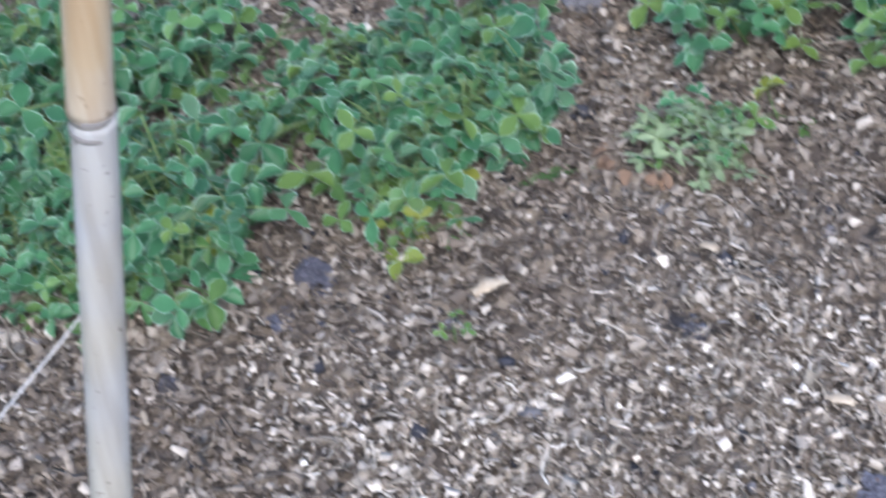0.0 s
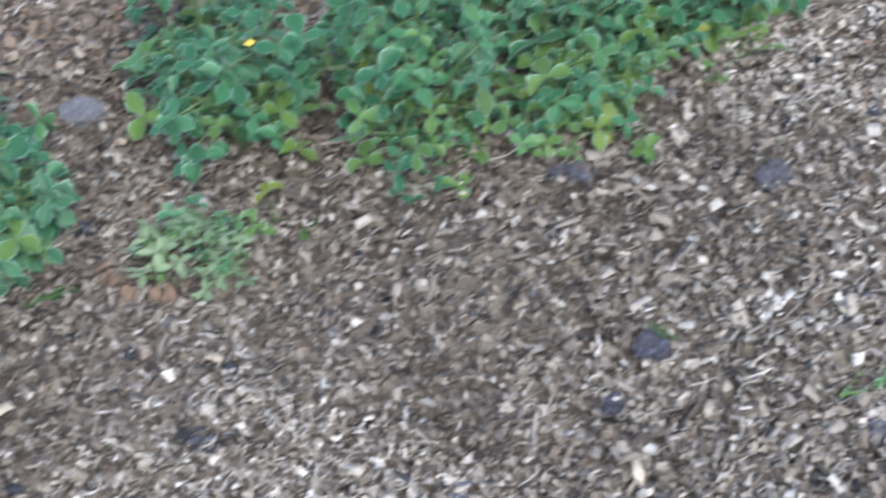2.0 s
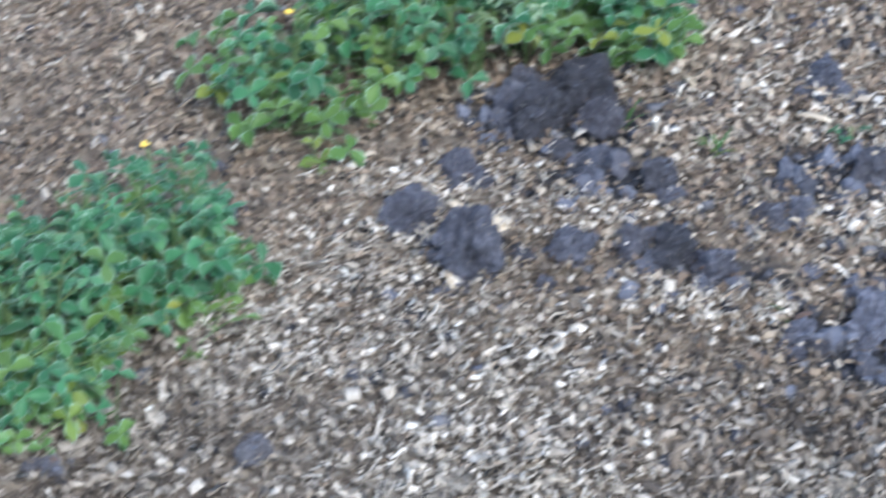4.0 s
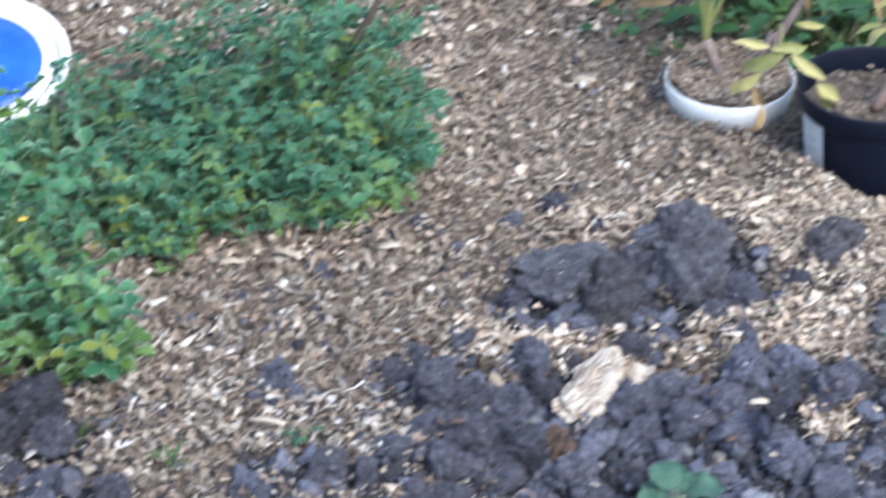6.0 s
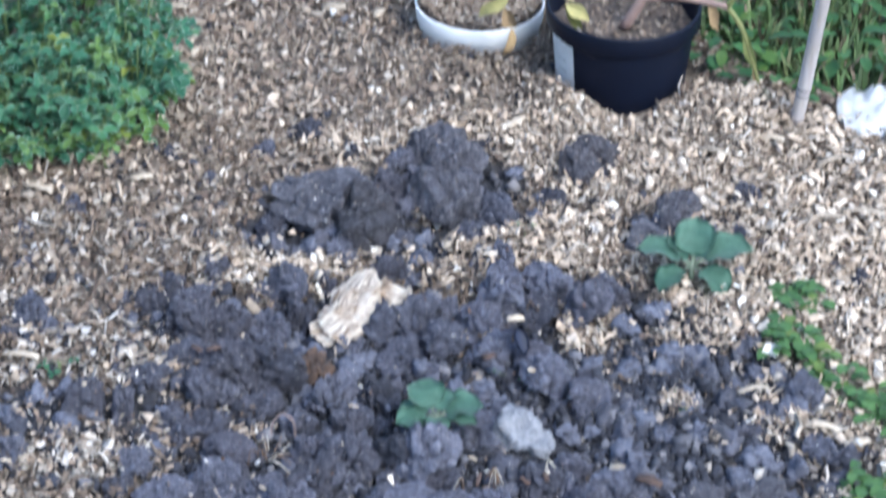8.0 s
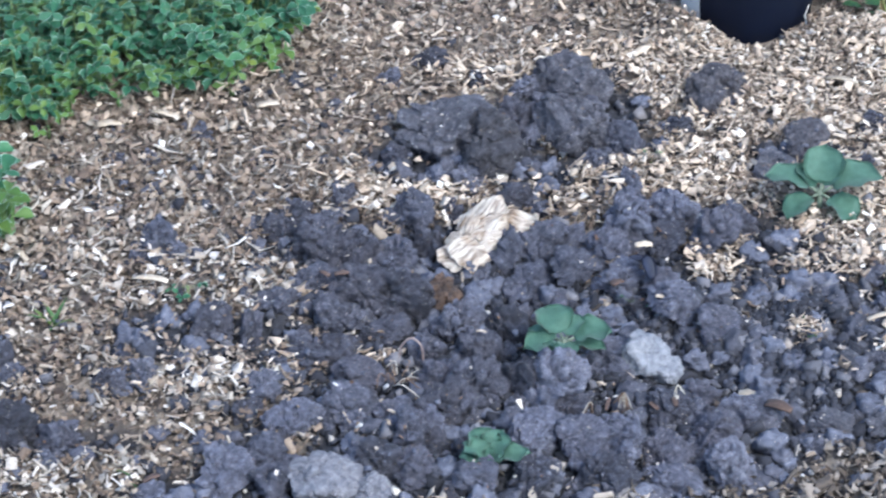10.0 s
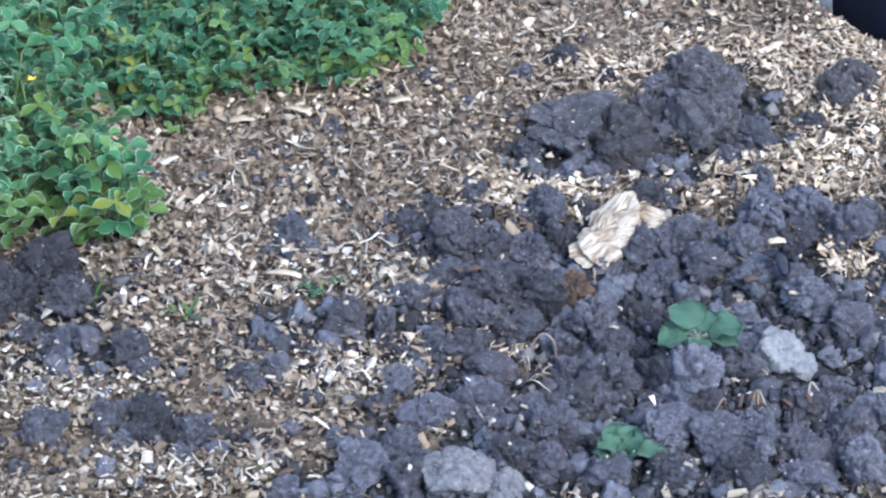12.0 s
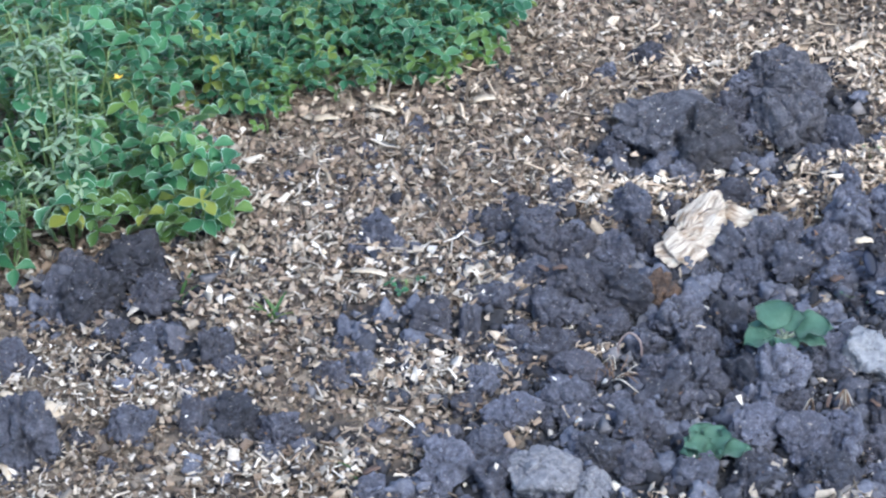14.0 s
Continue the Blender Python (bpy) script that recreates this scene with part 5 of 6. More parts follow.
for x, y in ((-0.302, 2.010), (-0.41, 2.085), (-0.395, 1.918), (-0.345, 1.912), (-0.36, 1.91), (-0.255, 1.835), (-0.165, 2.10), (0.045, 1.905), (0.10, 2.03), (-0.06, 1.99), (-0.185, 2.19), (-0.135, 1.87)):
    big_chip(x, y, random.uniform(0.006, 0.010), random.uniform(0.003, 0.005), random.uniform(0, 180), "small bright chip on dark soil", z=0.022)

for x, y, ln, wd, a, z in ((0.098, 1.893, 0.016, 0.007, 20, 0.024), (0.108, 1.886, 0.012, 0.006, 100, 0.026), (0.090, 1.884, 0.012, 0.005, -50, 0.024), (0.012, 1.893, 0.011, 0.008, 10, 0.030), (0.050, 1.870, 0.018, 0.004, 80, 0.028),
                           (0.062, 2.058, 0.012, 0.009, 30, 0.026), (-0.188, 2.052, 0.014, 0.008, 15, 0.030), (-0.205, 2.066, 0.012, 0.007, -40, 0.026), (0.196, 1.874, 0.024, 0.012, -25, 0.020), (-0.335, 1.800, 0.016, 0.007, 40, 0.014), (-0.440, 1.965, 0.018, 0.006, 70, 0.010)):
    big_chip(x, y, ln, wd, a, "small rust-red piece of bark on the soil", MAT_BARK, z=z)
for _ in range(16):
    x, y = random.gauss(0.02, 0.17), random.gauss(1.93, 0.10)
    if float(soil_at(x, y)) > 0.5:
        big_chip(x, y, random.uniform(0.004, 0.010), random.uniform(0.0025, 0.007), random.uniform(0, 180), "tiny bleached white flake on dark soil", MAT_WHITECHIP, z=random.uniform(0.010, 0.022), tilt=random.uniform(-40, 40))


def husk_mat():
    """Pale dry husk with brown ribs that follow the sheet."""
    m, nt, bs = nodes_of("ribbed_husk")
    at = nt.nodes.new("ShaderNodeAttribute")
    at.attribute_name = "rib"
    sep = nt.nodes.new("ShaderNodeSeparateXYZ")
    nt.links.new(at.outputs["Vector"], sep.inputs[0])
    mp = nt.nodes.new("ShaderNodeMapping")
    mp.inputs["Scale"].default_value = (3.2, 8.0, 1.0)
    nt.links.new(at.outputs["Vector"], mp.inputs[0])
    st = nt.nodes.new("ShaderNodeTexNoise")
    st.inputs["Scale"].default_value, st.inputs["Detail"].default_value = 1.0, 3.0
    nt.links.new(mp.outputs[0], st.inputs["Vector"])
    col = ramp_node(nt, st.outputs["Fac"], [(0.28, (0.20, 0.15, 0.13)), (0.39, (0.44, 0.37, 0.32)), (0.50, (0.72, 0.65, 0.58)), (0.70, (0.86, 0.82, 0.77))])
    spots = ramp_node(nt, noise_node(nt, 45.0), [(0.34, (0.66, 0.55, 0.45)), (0.50, (1.0, 1.0, 1.0))])
    nt.links.new(mix_node(nt, 1.0, col, spots, "MULTIPLY"), bs.inputs["Base Color"])
    bs.inputs["Roughness"].default_value = 0.7
    bump_node(nt, bs, st.outputs["Fac"], 0.6, 0.002)
    return m


MAT_RIBBED = husk_mat()


def husk(x, y):
    """A crumpled dry husk: folded sheets, ribbed lengthwise, lying one over another."""
    thing = tagged(new("dry_husk"), "crumpled pale dry husk with brown folds on dark soil", "husk")
    thing.location = (x, y, gz(x, y) + 0.008)
    sheets = ((-0.002, -0.006, 0.006, 0.064, 0.056, 30, 0.024, 0.2), (-0.010, -0.016, 0.004, 0.058, 0.036, 12, 0.018, 0.3), (0.006, 0.014, 0.018, 0.056, 0.050, 58, 0.014, 0.1),
              (0.029, 0.020, 0.015, 0.048, 0.036, -12, 0.012, 0.1), (0.000, -0.002, 0.020, 0.050, 0.026, 36, 0.009, 0.2))
    for k, (ox, oy, oz, ln, wd, turn, arch, nose) in enumerate(sheets):
        bm = bmesh.new()
        rib = bm.verts.layers.float_vector.new("rib")
        w = radians(turn)
        rows = []
        for i in range(21):
            u = i / 20
            row = []
            for j in range(19):
                s = j / 9 - 1
                half = wd / 2 * (0.50 + 0.50 * math.sin(math.pi * min(1, u * 0.85 + 0.15))) * (1 + 0.16 * noise.noise(Vector((u * 5, k * 3.7, s > 0))))
                lx = ln * (u - 0.5) * (1.06 - 0.34 * s * s * abs(2 * u - 1) + 0.14 * abs(2 * u - 1) * noise.noise(Vector((s * 2.6, k * 1.9 + 0.4, u > 0.5))))
                ly = s * half + 0.10 * wd * math.sin(u * 2.5)
                h = arch * (1 - s * s) * (0.6 + 0.6 * u) - nose * 0.020 * (1 - u) + 0.0013 * math.sin(j * 2.2 + 5 * noise.noise(Vector((u * 2, k, 0)))) + 0.009 * noise.noise(Vector((u * 3 + k, s * 2, k * 2)))
                v = bm.verts.new((ox + lx * math.cos(w) - ly * math.sin(w), oy + lx * math.sin(w) + ly * math.cos(w), oz + h))
                v[rib] = (u, s, k * 3.0)
                row.append(v)
            rows.append(row)
        for a, b in zip(rows, rows[1:]):
            for j in range(18):
                bm.faces.new((a[j], a[j + 1], b[j + 1], b[j]))
        bmesh.ops.solidify(bm, geom=bm.faces[:], thickness=0.0012)
        part("sheet", bm, MAT_RIBBED, thing)
    return thing


husk(-0.064, 2.142)
clod(-0.098, 2.068, 0.036, 0.040, 0, lump_meshes("tuber", MAT_TUBER, 1, 4, 0.7, 61)[0], name="rotten_tuber", label="brown rotting tuber lying in dark soil", category="tuber", group="tubers")
bit = tagged(new("plastic_shard"), "bent dark blue shard of plastic on the soil", "plastic")
bm = bmesh.new()
blade(bm, (0.072, 2.076, 0.043), (1, -0.1, 0.0), (0, -0.5, 1), 0.022, 0.007, curl=0.1, cup=0.15, n=5, wide_at=0.4)
blade(bm, (0.088, 2.078, 0.045), (0.35, -1, -0.8), (0.3, -0.2, 1), 0.027, 0.015, curl=0.05, cup=0.15, n=5, wide_at=0.3)
bmesh.ops.solidify(bm, geom=bm.faces[:], thickness=0.0012)
part("shard", bm, MAT_SHARD, bit)
big_chip(0.086, 2.082, 0.016, 0.008, 8, "small bright chip on a dark blue shard", z=0.050)


# ---- pots ----
def lathe(bm, profile, sides=48, cx=0.0, cy=0.0, mat=0):
    rings = [[bm.verts.new((cx + r * math.cos(2 * math.pi * k / sides), cy + r * math.sin(2 * math.pi * k / sides), z)) for k in range(sides)] for r, z in profile]
    for a, b in zip(rings, rings[1:]):
        for k in range(sides):
            bm.faces.new((a[k], a[(k + 1) % sides], b[(k + 1) % sides], b[k])).material_index = mat
    return rings


def soil_disc(bm, r, z, bumpy):
    rings = []
    c = bm.verts.new((0, 0, z + bumpy))
    for i in range(1, 10):
        q = r * i / 9
        rings.append([bm.verts.new((q * math.cos(a), q * math.sin(a), z + bumpy * (1.6 * noise.noise(Vector((q * 40 * math.cos(a), q * 40 * math.sin(a), 1))) + 0.4 * (1 - i / 9)))) for a in (2 * math.pi * k / 40 for k in range(40))])
    for k in range(40):
        bm.faces.new((c, rings[0][k], rings[0][(k + 1) % 40]))
    for a, b in zip(rings, rings[1:]):
        for k in range(40):
            bm.faces.new((a[k], b[k], b[(k + 1) % 40], a[(k + 1) % 40]))


def loose_chips(thing, r, z, n, name):
    """Chips lying on the filling of a pot."""
    bm = bmesh.new()
    for _ in range(n):
        a, q = random.uniform(0, 6.28), math.sqrt(random.random()) * r
        m = pose(q * math.cos(a), q * math.sin(a), z + random.uniform(0.0, 0.008), random.gauss(0, 25), random.gauss(0, 20), random.uniform(0, 360)) @ Matrix.Diagonal((random.uniform(0.002, 0.007), random.uniform(0.0015, 0.0042), 0.0013, 1))
        bmesh.ops.create_cube(bm, size=1.0, matrix=m)
    return tagged(part(name, bm, MAT_CHIP, thing, "loose wood chips", smooth=False), kind="stuff")


black_pot = tagged(new("black_plant_pot"), "black plastic nursery pot half buried in mulch, with white label", "plant pot")
black_pot.location = (0.213, 2.613, 0.0)
bm = bmesh.new()
lathe(bm, [(0.0, -0.055), (0.062, -0.055), (0.064, -0.052), (0.0765, 0.066), (0.0765, 0.068), (0.0815, 0.0685), (0.0825, 0.070), (0.0832, 0.088), (0.0826, 0.090), (0.0800, 0.090), (0.0790, 0.088), (0.0755, 0.060), (0.072, 0.03), (0.0, 0.03)])
part("body", bm, MAT_BLACK, black_pot)
bm = bmesh.new()
soil_disc(bm, 0.0765, 0.062, 0.006)
part("potting_soil", bm, MAT_POT_SOIL, black_pot)
loose_chips(black_pot, 0.072, 0.065, 220, "chip_layer")
bm = bmesh.new()
for i in range(9):
    a = radians(190 + i * 4.2)
    for z in (0.0, 0.064):
        r = 0.0695 + z * 0.10 + 0.0012
        bm.verts.new((r * math.cos(a), r * math.sin(a), z))
bm.verts.ensure_lookup_table()
for i in range(8):
    bm.faces.new([bm.verts[k] for k in (2 * i, 2 * i + 2, 2 * i + 3, 2 * i + 1)])
bmesh.ops.solidify(bm, geom=bm.faces[:], thickness=0.0006)
tag = part("label_sticker", bm, MAT_WHITE, black_pot, "white paper label with faint print", smooth=False)
for j in range(3):
    bm = bmesh.new()
    for i in range(4):
        a = radians(204 + i * 4.0)
        for z in (0.014 + j * 0.013, 0.018 + j * 0.013):
            r = 0.0695 + z * 0.10 + 0.0024
            bm.verts.new((r * math.cos(a), r * math.sin(a), z))
    bm.verts.ensure_lookup_table()
    for i in range(3):
        bm.faces.new([bm.verts[k] for k in (2 * i, 2 * i + 2, 2 * i + 3, 2 * i + 1)])
    part("print_bar", bm, MAT_PRINT, tag, smooth=False)

white_pot = tagged(new("white_plant_pot"), "white plastic pot buried to its rim and filled with mulch", "plant pot")
white_pot.location = (0.062, 2.722, 0.0)
bm = bmesh.new()
lathe(bm, [(0.0, -0.06), (0.058, -0.06), (0.0685, 0.010), (0.0705, 0.012), (0.0722, 0.030), (0.0716, 0.032), (0.0698, 0.031), (0.0665, 0.004), (0.0, 0.0)])
part("body", bm, MAT_WHITE, white_pot)
bm = bmesh.new()
soil_disc(bm, 0.0685, 0.030, 0.007)
part("mulch_fill", bm, MAT_POT_SOIL, white_pot)
loose_chips(white_pot, 0.0675, 0.033, 1500, "chip_layer")


# ---- the fading plants in the pots ----
def stem_part(thing, pts, r0, r1, mat, label=""):
    o = thing.location
    line = bent([Vector(p) - o for p in pts], 5)
    bm = bmesh.new()
    tube(bm, line, [r0 + (r1 - r0) * i / (len(line) - 1) for i in range(len(line))], 8)
    return part("stem", bm, mat, thing, label)


def leaf_part(thing, a, b, width, mat, curl=0.15, up=(0, -0.5, 1), label=""):
    o = thing.location
    a, b = Vector(a) - o, Vector(b) - o
    bm = bmesh.new()
    d = b - a
    bow = curl + random.uniform(0.0, 0.25)
    blade(bm, a, d + Vector((0, 0, d.length * bow)), Vector(up) + Vector((random.gauss(0, 0.35), random.gauss(0, 0.2), 0)), d.length * 1.05, width * random.uniform(0.8, 1.0), curl=bow, cup=random.uniform(0.3, 1.1), tip=random.uniform(0.6, 1.1), n=8, wide_at=random.uniform(0.42, 0.62))
    wave, p = random.uniform(0.06, 0.16) * width, random.uniform(0, 6.28)
    for v in bm.verts:
        q = (v.co - a).length / max(d.length, 0.001)
        v.co += Vector((math.sin(q * 7 + p), math.cos(q * 5 + p), math.sin(q * 9 + p * 2))) * wave * q
    return part("leaf", bm, mat, thing, label)


pp = tagged(new("potted_shrub"), "leggy plant with reddish bare stems and few yellowed leaves", "plant", "potted plants")
pp.location = (0.213, 2.60, 0.066)
stem_part(pp, [(0.213, 2.60, 0.066), (0.234, 2.60, 0.107), (0.245, 2.60, 0.131), (0.253, 2.60, 0.158)], 0.0062, 0.0048, MAT_STEM_RED)
stem_part(pp, [(0.231, 2.60, 0.103), (0.264, 2.592, 0.109), (0.294, 2.59, 0.105), (0.321, 2.585, 0.101)], 0.0050, 0.0036, MAT_STEM_RED)
stem_part(pp, [(0.320, 2.585, 0.101), (0.331, 2.585, 0.124), (0.328, 2.585, 0.161), (0.321, 2.585, 0.211)], 0.0032, 0.0022, MAT_OLIVE, "pale green shoot")
stem_part(pp, [(0.320, 2.585, 0.101), (0.335, 2.575, 0.082), (0.347, 2.57, 0.050), (0.357, 2.57, 0.018)], 0.0030, 0.0020, MAT_OLIVE, "drooping yellow shoot")
stem_part(pp, [(0.253, 2.60, 0.158), (0.273, 2.60, 0.163), (0.296, 2.60, 0.165)], 0.0038, 0.0028, MAT_STEM_RED)
stem_part(pp, [(0.253, 2.60, 0.158), (0.232, 2.60, 0.157), (0.216, 2.60, 0.168)], 0.0034, 0.0018, MAT_STEM_RED)
stem_part(pp, [(0.253, 2.60, 0.158), (0.257, 2.60, 0.186), (0.241, 2.60, 0.211)], 0.0034, 0.0018, MAT_STEM_GREY)
bm = bmesh.new()
bmesh.ops.create_icosphere(bm, subdivisions=2, radius=0.0042, matrix=Matrix.Translation(Vector((0.299, 2.60, 0.1655)) - pp.location))
part("cut_end", bm, MAT_BIGCHIP, pp, "pale cut end of a stem")
leaf_part(pp, (0.337, 2.574, 0.082), (0.350, 2.565, 0.034), 0.011, MAT_OLIVE, -0.1, (0.3, -1, 0.3))
leaf_part(pp, (0.350, 2.57, 0.040), (0.359, 2.57, -0.004), 0.008, MAT_DRY, -0.1, (0.3, -1, 0.3), "withered brown leaf")
leaf_part(pp, (0.288, 2.60, 0.148), (0.305, 2.595, 0.108), 0.008, MAT_OLIVE, -0.1, (0.3, -1, 0.3))
leaf_part(pp, (0.300, 2.59, 0.105), (0.312, 2.588, 0.068), 0.014, MAT_DRY, -0.1, (0.3, -1, 0.3), "withered brown leaf")
leaf_part(pp, (0.241, 2.60, 0.211), (0.205, 2.605, 0.175), 0.010, MAT_YELLOW, 0.2)
leaf_part(pp, (0.221, 2.60, 0.165), (0.200, 2.60, 0.135), 0.012, MAT_YELLOW, 0.2)
leaf_part(pp, (0.216, 2.60, 0.168), (0.187, 2.60, 0.150), 0.010, MAT_OLIVE, 0.25)

wp = tagged(new("potted_shrub"), "straggly woody plant with drooping yellow leaves in white pot", "plant", "potted plants")
wp.location = (0.054, 2.722, 0.025)
stem_part(wp, [(0.054, 2.722, 0.022), (0.044, 2.72, 0.053), (0.033, 2.72, 0.078)], 0.0062, 0.0056, MAT_STEM_GREY)
for dx, top in ((-0.012, 0.165), (0.0, 0.215), (0.014, 0.172), (0.030, 0.150)):
    stem_part(wp, [(0.033, 2.72, 0.075), (0.033 + dx * 0.3, 2.72, 0.11), (0.030 + dx, 2.722, top)], 0.0034, 0.0016, MAT_OLIVE, "pale green shoot")
stem_part(wp, [(0.100, 2.735, 0.022), (0.113, 2.74, 0.071), (0.131, 2.74, 0.107), (0.147, 2.74, 0.142), (0.160, 2.738, 0.178)], 0.0058, 0.0036, MAT_STEM_GREY)
stem_part(wp, [(0.085, 2.735, 0.022), (0.098, 2.735, 0.060), (0.108, 2.735, 0.082)], 0.0052, 0.0044, MAT_STEM_GREY)
stem_part(wp, [(0.140, 2.738, 0.125), (0.170, 2.73, 0.143), (0.205, 2.72, 0.163)], 0.0022, 0.0016, MAT_YELLOW)
for a, ln, dip, rise in ((100, 0.034, 0.2, 0.0), (55, 0.040, 0.5, 0.6), (22, 0.054, 0.3, 0.1), (-8, 0.050, 0.4, 0.5), (-35, 0.040, 0.2, 0.0), (-80, 0.044, 0.1, 0.0), (150, 0.036, 0.3, 0.3), (195, 0.048, 0.3, 0.0), (-120, 0.030, 0.1, 0.0)):
    w = radians(a)
    leaf_part(wp, (0.205 + 0.006 * math.cos(w), 2.72, 0.166), (0.205 + ln * math.cos(w), 2.72 - ln * rise, 0.166 + 0.8 * ln * math.sin(w)), random.uniform(0.013, 0.018), MAT_YELLOW if dip < 0.45 else MAT_OLIVE, dip, (random.uniform(-0.8, 0.8), -0.6, 0.7))
for a, b, w, m in (((0.160, 2.738, 0.178), (0.128, 2.735, 0.150), 0.010, MAT_OLIVE), ((0.160, 2.738, 0.178), (0.172, 2.735, 0.222), 0.010, MAT_OLIVE), ((0.205, 2.72, 0.160), (0.222, 2.71, 0.105), 0.013, MAT_DRY), ((0.150, 2.738, 0.150), (0.140, 2.73, 0.100), 0.009, MAT_DRY),
                   ((0.160, 2.738, 0.178), (0.150, 2.735, 0.235), 0.012, MAT_OLIVE), ((0.215, 2.72, 0.165), (0.255, 2.715, 0.195), 0.012, MAT_YELLOW)):
    leaf_part(wp, a, b, w, m, 0.2, (0.2, -1, 0.5))
stem_part(wp, [(0.108, 2.735, 0.082), (0.112, 2.68, 0.120), (0.112, 2.625, 0.124)], 0.0020, 0.0016, MAT_OLIVE)
for a, b, w, m in (((0.100, 2.62, 0.126), (0.062, 2.62, 0.126), 0.011, MAT_YELLOW), ((0.100, 2.62, 0.124), (0.140, 2.622, 0.116), 0.015, MAT_OLIVE), ((0.118, 2.62, 0.121), (0.076, 2.618, 0.078), 0.020, MAT_OLIVE),
                   ((0.122, 2.62, 0.118), (0.152, 2.60, 0.092), 0.013, MAT_YELLOW), ((0.150, 2.60, 0.094), (0.172, 2.595, 0.074), 0.020, MAT_YELLOW), ((0.150, 2.60, 0.090), (0.166, 2.598, 0.056), 0.012, MAT_OLIVE),
                   ((0.092, 2.62, 0.094), (0.060, 2.622, 0.060), 0.016, MAT_YELLOW), ((0.086, 2.618, 0.080), (0.096, 2.612, 0.056), 0.016, MAT_DRY), ((0.094, 2.612, 0.058), (0.094, 2.608, 0.020), 0.014, MAT_DRY),
                   ((0.130, 2.70, 0.112), (0.160, 2.70, 0.104), 0.010, MAT_YELLOW)):
    leaf_part(wp, a, b, w, m, 0.12, (0, -1, 0.6))
for k in range(36):
    x0 = random.uniform(-0.06, 0.15)
    z0 = random.uniform(0.13, 0.24)
    a = random.uniform(0, 6.28)
    ln = random.uniform(0.035, 0.060)
    y0 = random.uniform(2.72, 2.80)
    leaf_part(wp, (0.03 + (x0 - 0.03) * 0.7, y0, z0), (0.03 + (x0 - 0.03) * 0.7 + ln * math.cos(a), y0 + 0.01, z0 + ln * 0.8 * math.sin(a)), random.uniform(0.011, 0.017), random.choice((MAT_OLIVE, MAT_OLIVE, MAT_YELLOW)), 0.2, (0, -1, 0.6))
stem_part(wp, [(0.022, 2.735, 0.150), (-0.020, 2.76, 0.150), (-0.060, 2.78, 0.128), (-0.078, 2.78, 0.092)], 0.0018, 0.0012, MAT_OLIVE)
for a, b, m in (((-0.035, 2.77, 0.148), (-0.078, 2.78, 0.095), MAT_OLIVE), ((-0.020, 2.77, 0.150), (-0.046, 2.775, 0.085), MAT_DRY), ((-0.010, 2.76, 0.150), (0.028, 2.76, 0.176), MAT_OLIVE), ((-0.002, 2.765, 0.10), (-0.045, 2.77, 0.072), MAT_DRY)):
    leaf_part(wp, a, b, 0.014, m, 0.2, (0, -1, 0.6))


for a, b, w, m in (((-0.055, 2.785, 0.130), (-0.082, 2.785, 0.070), 0.016, MAT_DRY), ((-0.030, 2.78, 0.145), (-0.062, 2.79, 0.108), 0.013, MAT_OLIVE), ((0.000, 2.76, 0.152), (-0.022, 2.765, 0.098), 0.012, MAT_OLIVE),
                   ((0.045, 2.722, 0.150), (0.082, 2.72, 0.118), 0.013, MAT_OLIVE), ((0.028, 2.722, 0.165), (-0.006, 2.715, 0.128), 0.012, MAT_YELLOW), ((0.060, 2.722, 0.172), (0.100, 2.725, 0.180), 0.013, MAT_OLIVE)):
    leaf_part(wp, a, b, w, m, 0.15, (0.2, -1, 0.5))


# ---- grass and weeds beyond the bed ----
def build_grass():
    n = 34000
    x, y = RNG.normal(0.35, 0.65, n), 2.45 + np.abs(RNG.normal(0, 0.75, n))
    keep = (turf_at(x, y) > 0.3) & ((x - 0.213) ** 2 + (y - 2.613) ** 2 > 0.088 ** 2) & ((x - 0.062) ** 2 + (y - 2.722) ** 2 > 0.078 ** 2)
    x, y = x[keep], y[keep]
    n = len(x)
    tallness = 0.6 + 0.8 * soft_noise(x, y, 0.12, 1)
    h = RNG.uniform(0.012, 0.042, n) * tallness
    a, b = RNG.uniform(0, 6.28, n), RNG.uniform(0.1, 0.75, n)
    w = RNG.uniform(0.0014, 0.0031, n)
    z = ground_at(x, y)
    d = np.stack([np.cos(a), np.sin(a)], 1)
    s = np.stack([-np.sin(a), np.cos(a)], 1)
    V = np.empty((n, 10, 3))
    for i, (u, k) in enumerate(((0, 0.8), (0.35, 1.0), (0.7, 0.8), (0.92, 0.4), (1.0, 0.08))):
        c = np.stack([x, y], 1) + d * (h * b * u * u)[:, None]
        zz = z + h * u * (1 - 0.25 * b * u) - 0.002
        for j, sg in enumerate((-1, 1)):
            V[:, 2 * i + j, :2] = c + sg * s * (w * k / 1.0)[:, None]
            V[:, 2 * i + j, 2] = zz + (0.0004 if j else 0)
    q = np.array([(0, 1, 3, 2), (2, 3, 5, 4), (4, 5, 7, 6), (6, 7, 9, 8)])
    F = (np.arange(n)[:, None, None] * 10 + q[None]).reshape(-1, 4)
    tagged(new("grass", mesh_np("grass", V.reshape(-1, 3), F, MAT_GRASS, True)), "rough green grass with brown blades beyond the bed", "grass", kind="stuff")


build_grass()


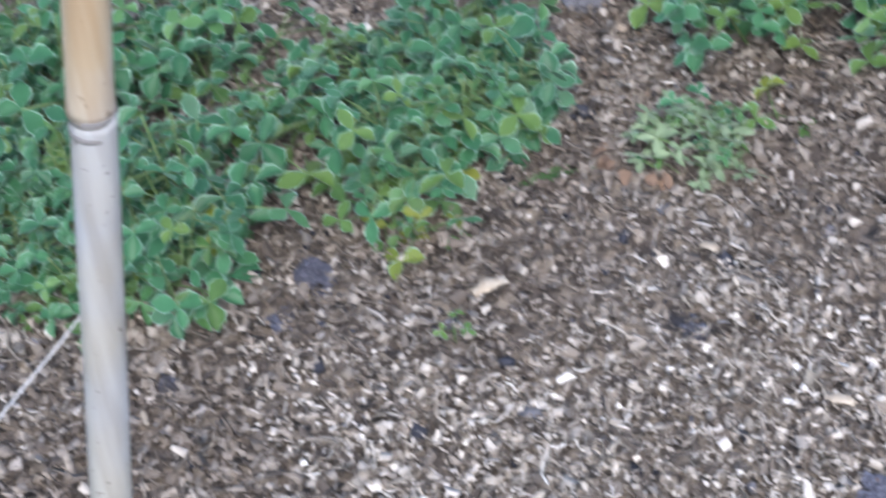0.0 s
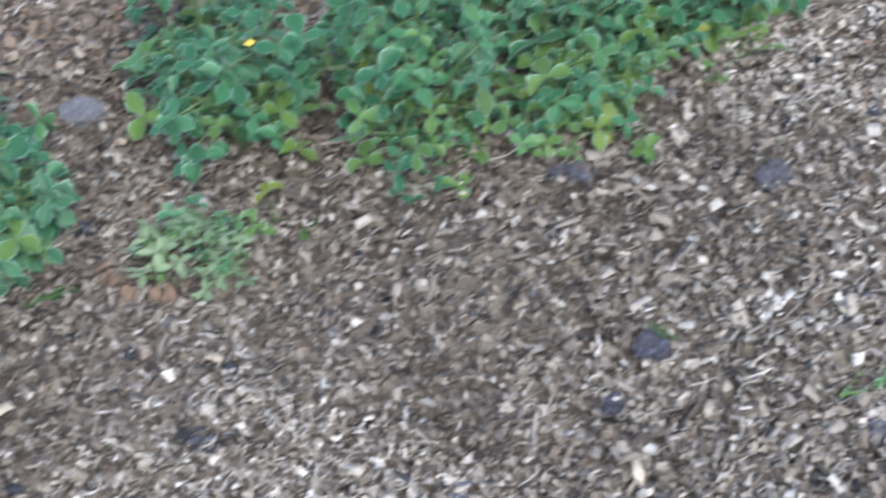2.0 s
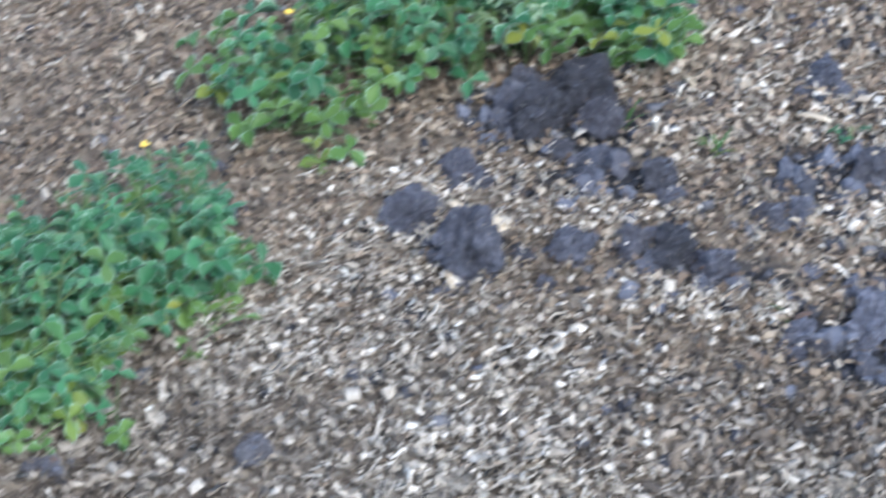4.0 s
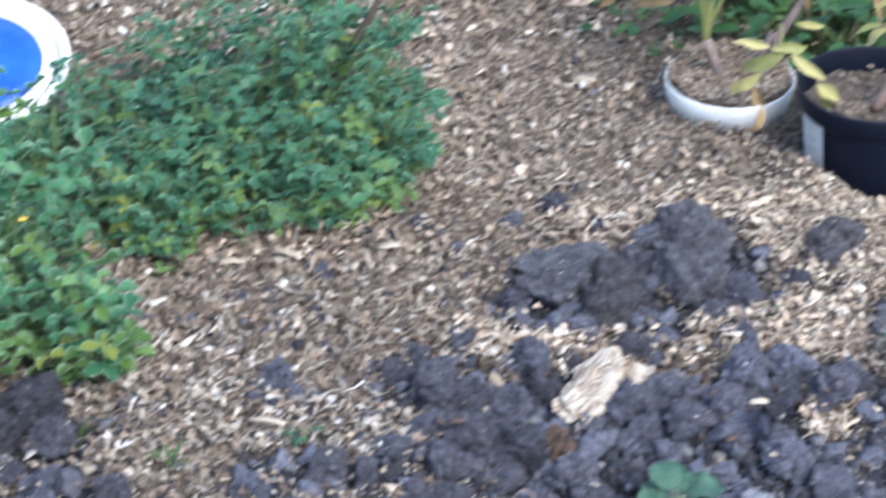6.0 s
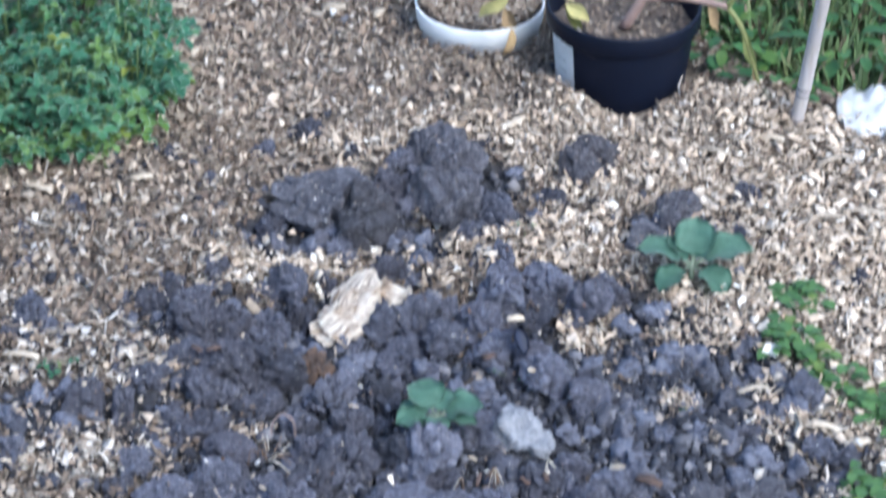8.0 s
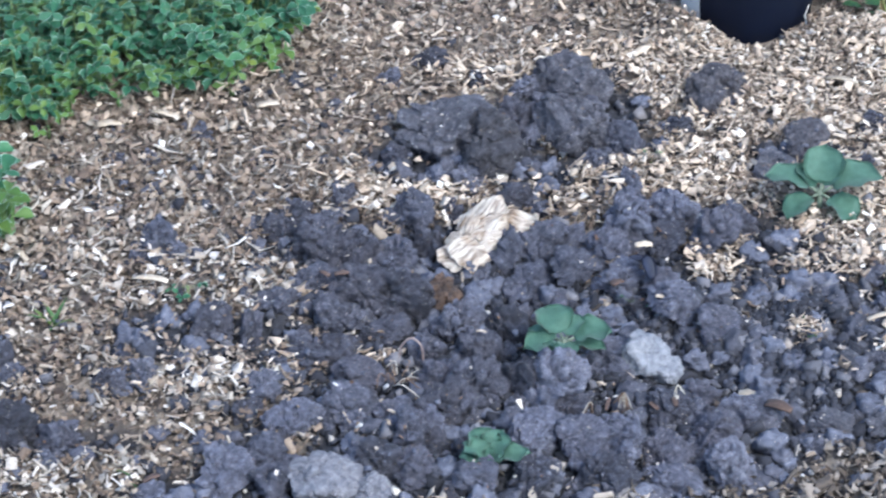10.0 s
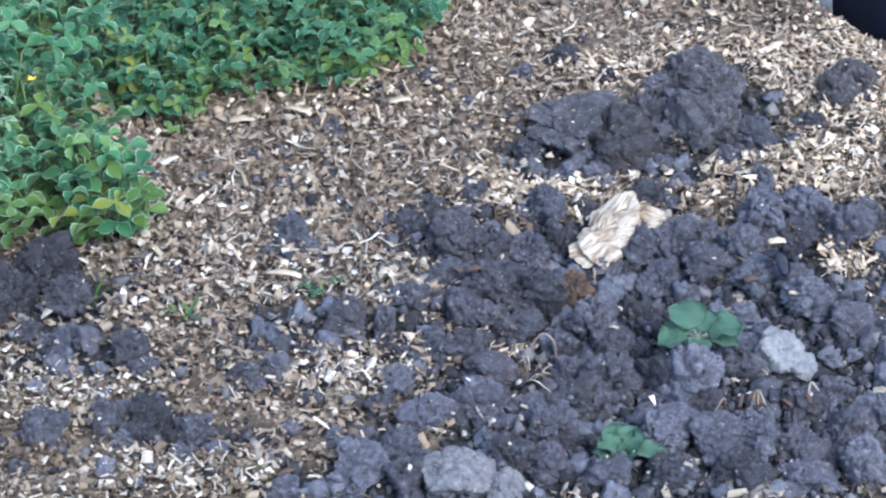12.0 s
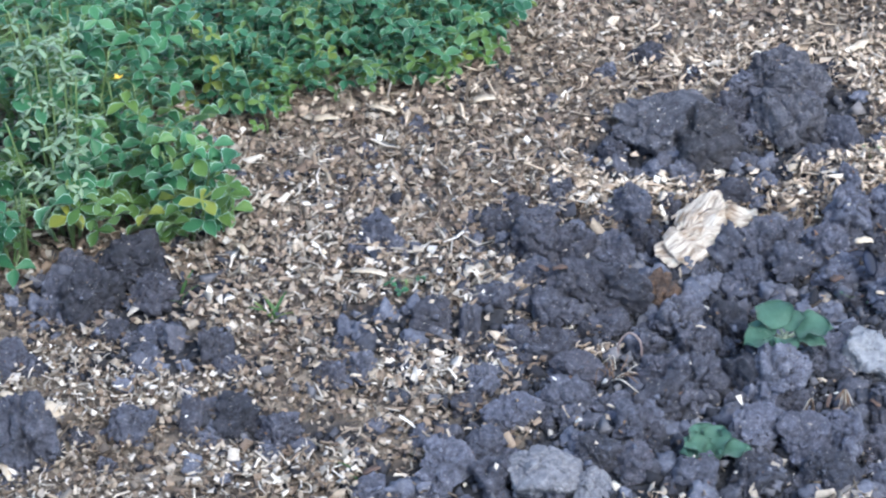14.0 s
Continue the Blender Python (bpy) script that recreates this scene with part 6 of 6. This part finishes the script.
def dock(x, y, r, n, mat, label="leafy green weed in the rough grass", size=0.04, h=0.05):
    thing = tagged(new("broadleaf_weed"), label, "weed", "weeds")
    thing.location = (x, y, gz(x, y))
    for k in range(n):
        a, q = random.uniform(0, 6.28), math.sqrt(random.random()) * r
        ln = size * random.uniform(0.6, 1.2)
        bm = bmesh.new()
        blade(bm, (q * math.cos(a), q * math.sin(a), h * random.uniform(0.1, 1.0)), (math.cos(a), math.sin(a), random.uniform(0.0, 0.9)), (0, 0, 1), ln, ln * random.uniform(0.35, 0.6), curl=0.35, cup=0.2, n=6)
        part("leaf", bm, mat, thing)
    return thing


MAT_DOCK = leaf_mat("broadleaf_weed", (0.026, 0.090, 0.028), (0.058, 0.165, 0.048), sheen=0.05)
for x, y, r, n, s, h in ((-0.03, 2.90, 0.06, 40, 0.035, 0.06), (0.05, 2.93, 0.06, 40, 0.04, 0.09), (0.14, 2.88, 0.06, 40, 0.04, 0.07), (0.21, 2.80, 0.06, 36, 0.035, 0.06), (0.33, 2.67, 0.045, 34, 0.032, 0.035), (0.38, 2.60, 0.04, 30, 0.03, 0.03),
                         (0.36, 2.75, 0.06, 36, 0.035, 0.06), (0.47, 2.66, 0.06, 36, 0.03, 0.05), (0.45, 2.80, 0.07, 36, 0.035, 0.06), (0.30, 2.92, 0.08, 40, 0.04, 0.07), (0.47, 2.98, 0.08, 36, 0.04, 0.06), (0.10, 3.05, 0.09, 40, 0.04, 0.08), (0.56, 2.56, 0.05, 30, 0.03, 0.04)):
    dock(x, y, r * 1.1, int(n * 1.05), MAT_DOCK, size=s * 0.92, h=h * 0.85)


# ---- plastic things ----
def white_bag(x, y):
    """A crumpled white plastic sheet."""
    bm = bmesh.new()
    n = 22
    g = []
    for i in range(n + 1):
        row = []
        for j in range(n + 1):
            u, v = i / n - 0.5, j / n - 0.5
            k = 1 - 0.35 * (abs(u) ** 3 + abs(v) ** 3) * 8
            p = Vector((u * 7, v * 7, 3.0))
            z = 0.012 + 0.024 * abs(noise.noise(p)) + 0.014 * abs(noise.noise(p * 2.3)) + 0.020 * (0.5 - abs(u)) * (0.5 - abs(v)) * 4
            row.append(bm.verts.new((u * 0.17 * k, v * 0.15 * k, z)))
        g.append(row)
    for i in range(n):
        for j in range(n):
            bm.faces.new((g[i][j], g[i + 1][j], g[i + 1][j + 1], g[i][j + 1]))
    bmesh.ops.solidify(bm, geom=bm.faces[:], thickness=0.0012)
    ob = part("plastic_bag", bm, MAT_WHITE)
    ob.location = (x, y, gz(x, y) - 0.006)
    return tagged(ob, "crumpled white plastic bag at the edge of the grass", "bag")


white_bag(0.493, 2.522)
tub = tagged(new("plastic_tub"), "white plastic tub with blue print half hidden behind leafy plants", "tub")
tub.location = (-0.762, 2.615, 0.0)
tub.rotation_euler = (radians(14), 0, 0)
bm = bmesh.new()
lathe(bm, [(0.0, 0.0), (0.085, 0.0), (0.090, 0.004), (0.104, 0.085), (0.110, 0.086), (0.112, 0.090), (0.110, 0.094), (0.103, 0.094), (0.100, 0.090), (0.088, 0.012), (0.0, 0.010)])
part("body", bm, MAT_WHITE, tub)
bm = bmesh.new()
lathe(bm, [(0.098, 0.055), (0.1005, 0.072), (0.100, 0.0722), (0.0975, 0.055)])
part("print_band", bm, MAT_BLUE, tub, "blue printed band")
bm = bmesh.new()
lathe(bm, [(0.0, 0.083), (0.060, 0.0835), (0.096, 0.086), (0.0965, 0.088), (0.060, 0.0855), (0.0, 0.085)])
lid = part("lid", bm, MAT_WHITE, tub)
bm = bmesh.new()
lathe(bm, [(0.018, 0.0868), (0.060, 0.0872), (0.082, 0.0886), (0.082, 0.0889), (0.060, 0.0876), (0.018, 0.0871)])
part("print_ring", bm, MAT_BLUE, lid, "blue printed ring")
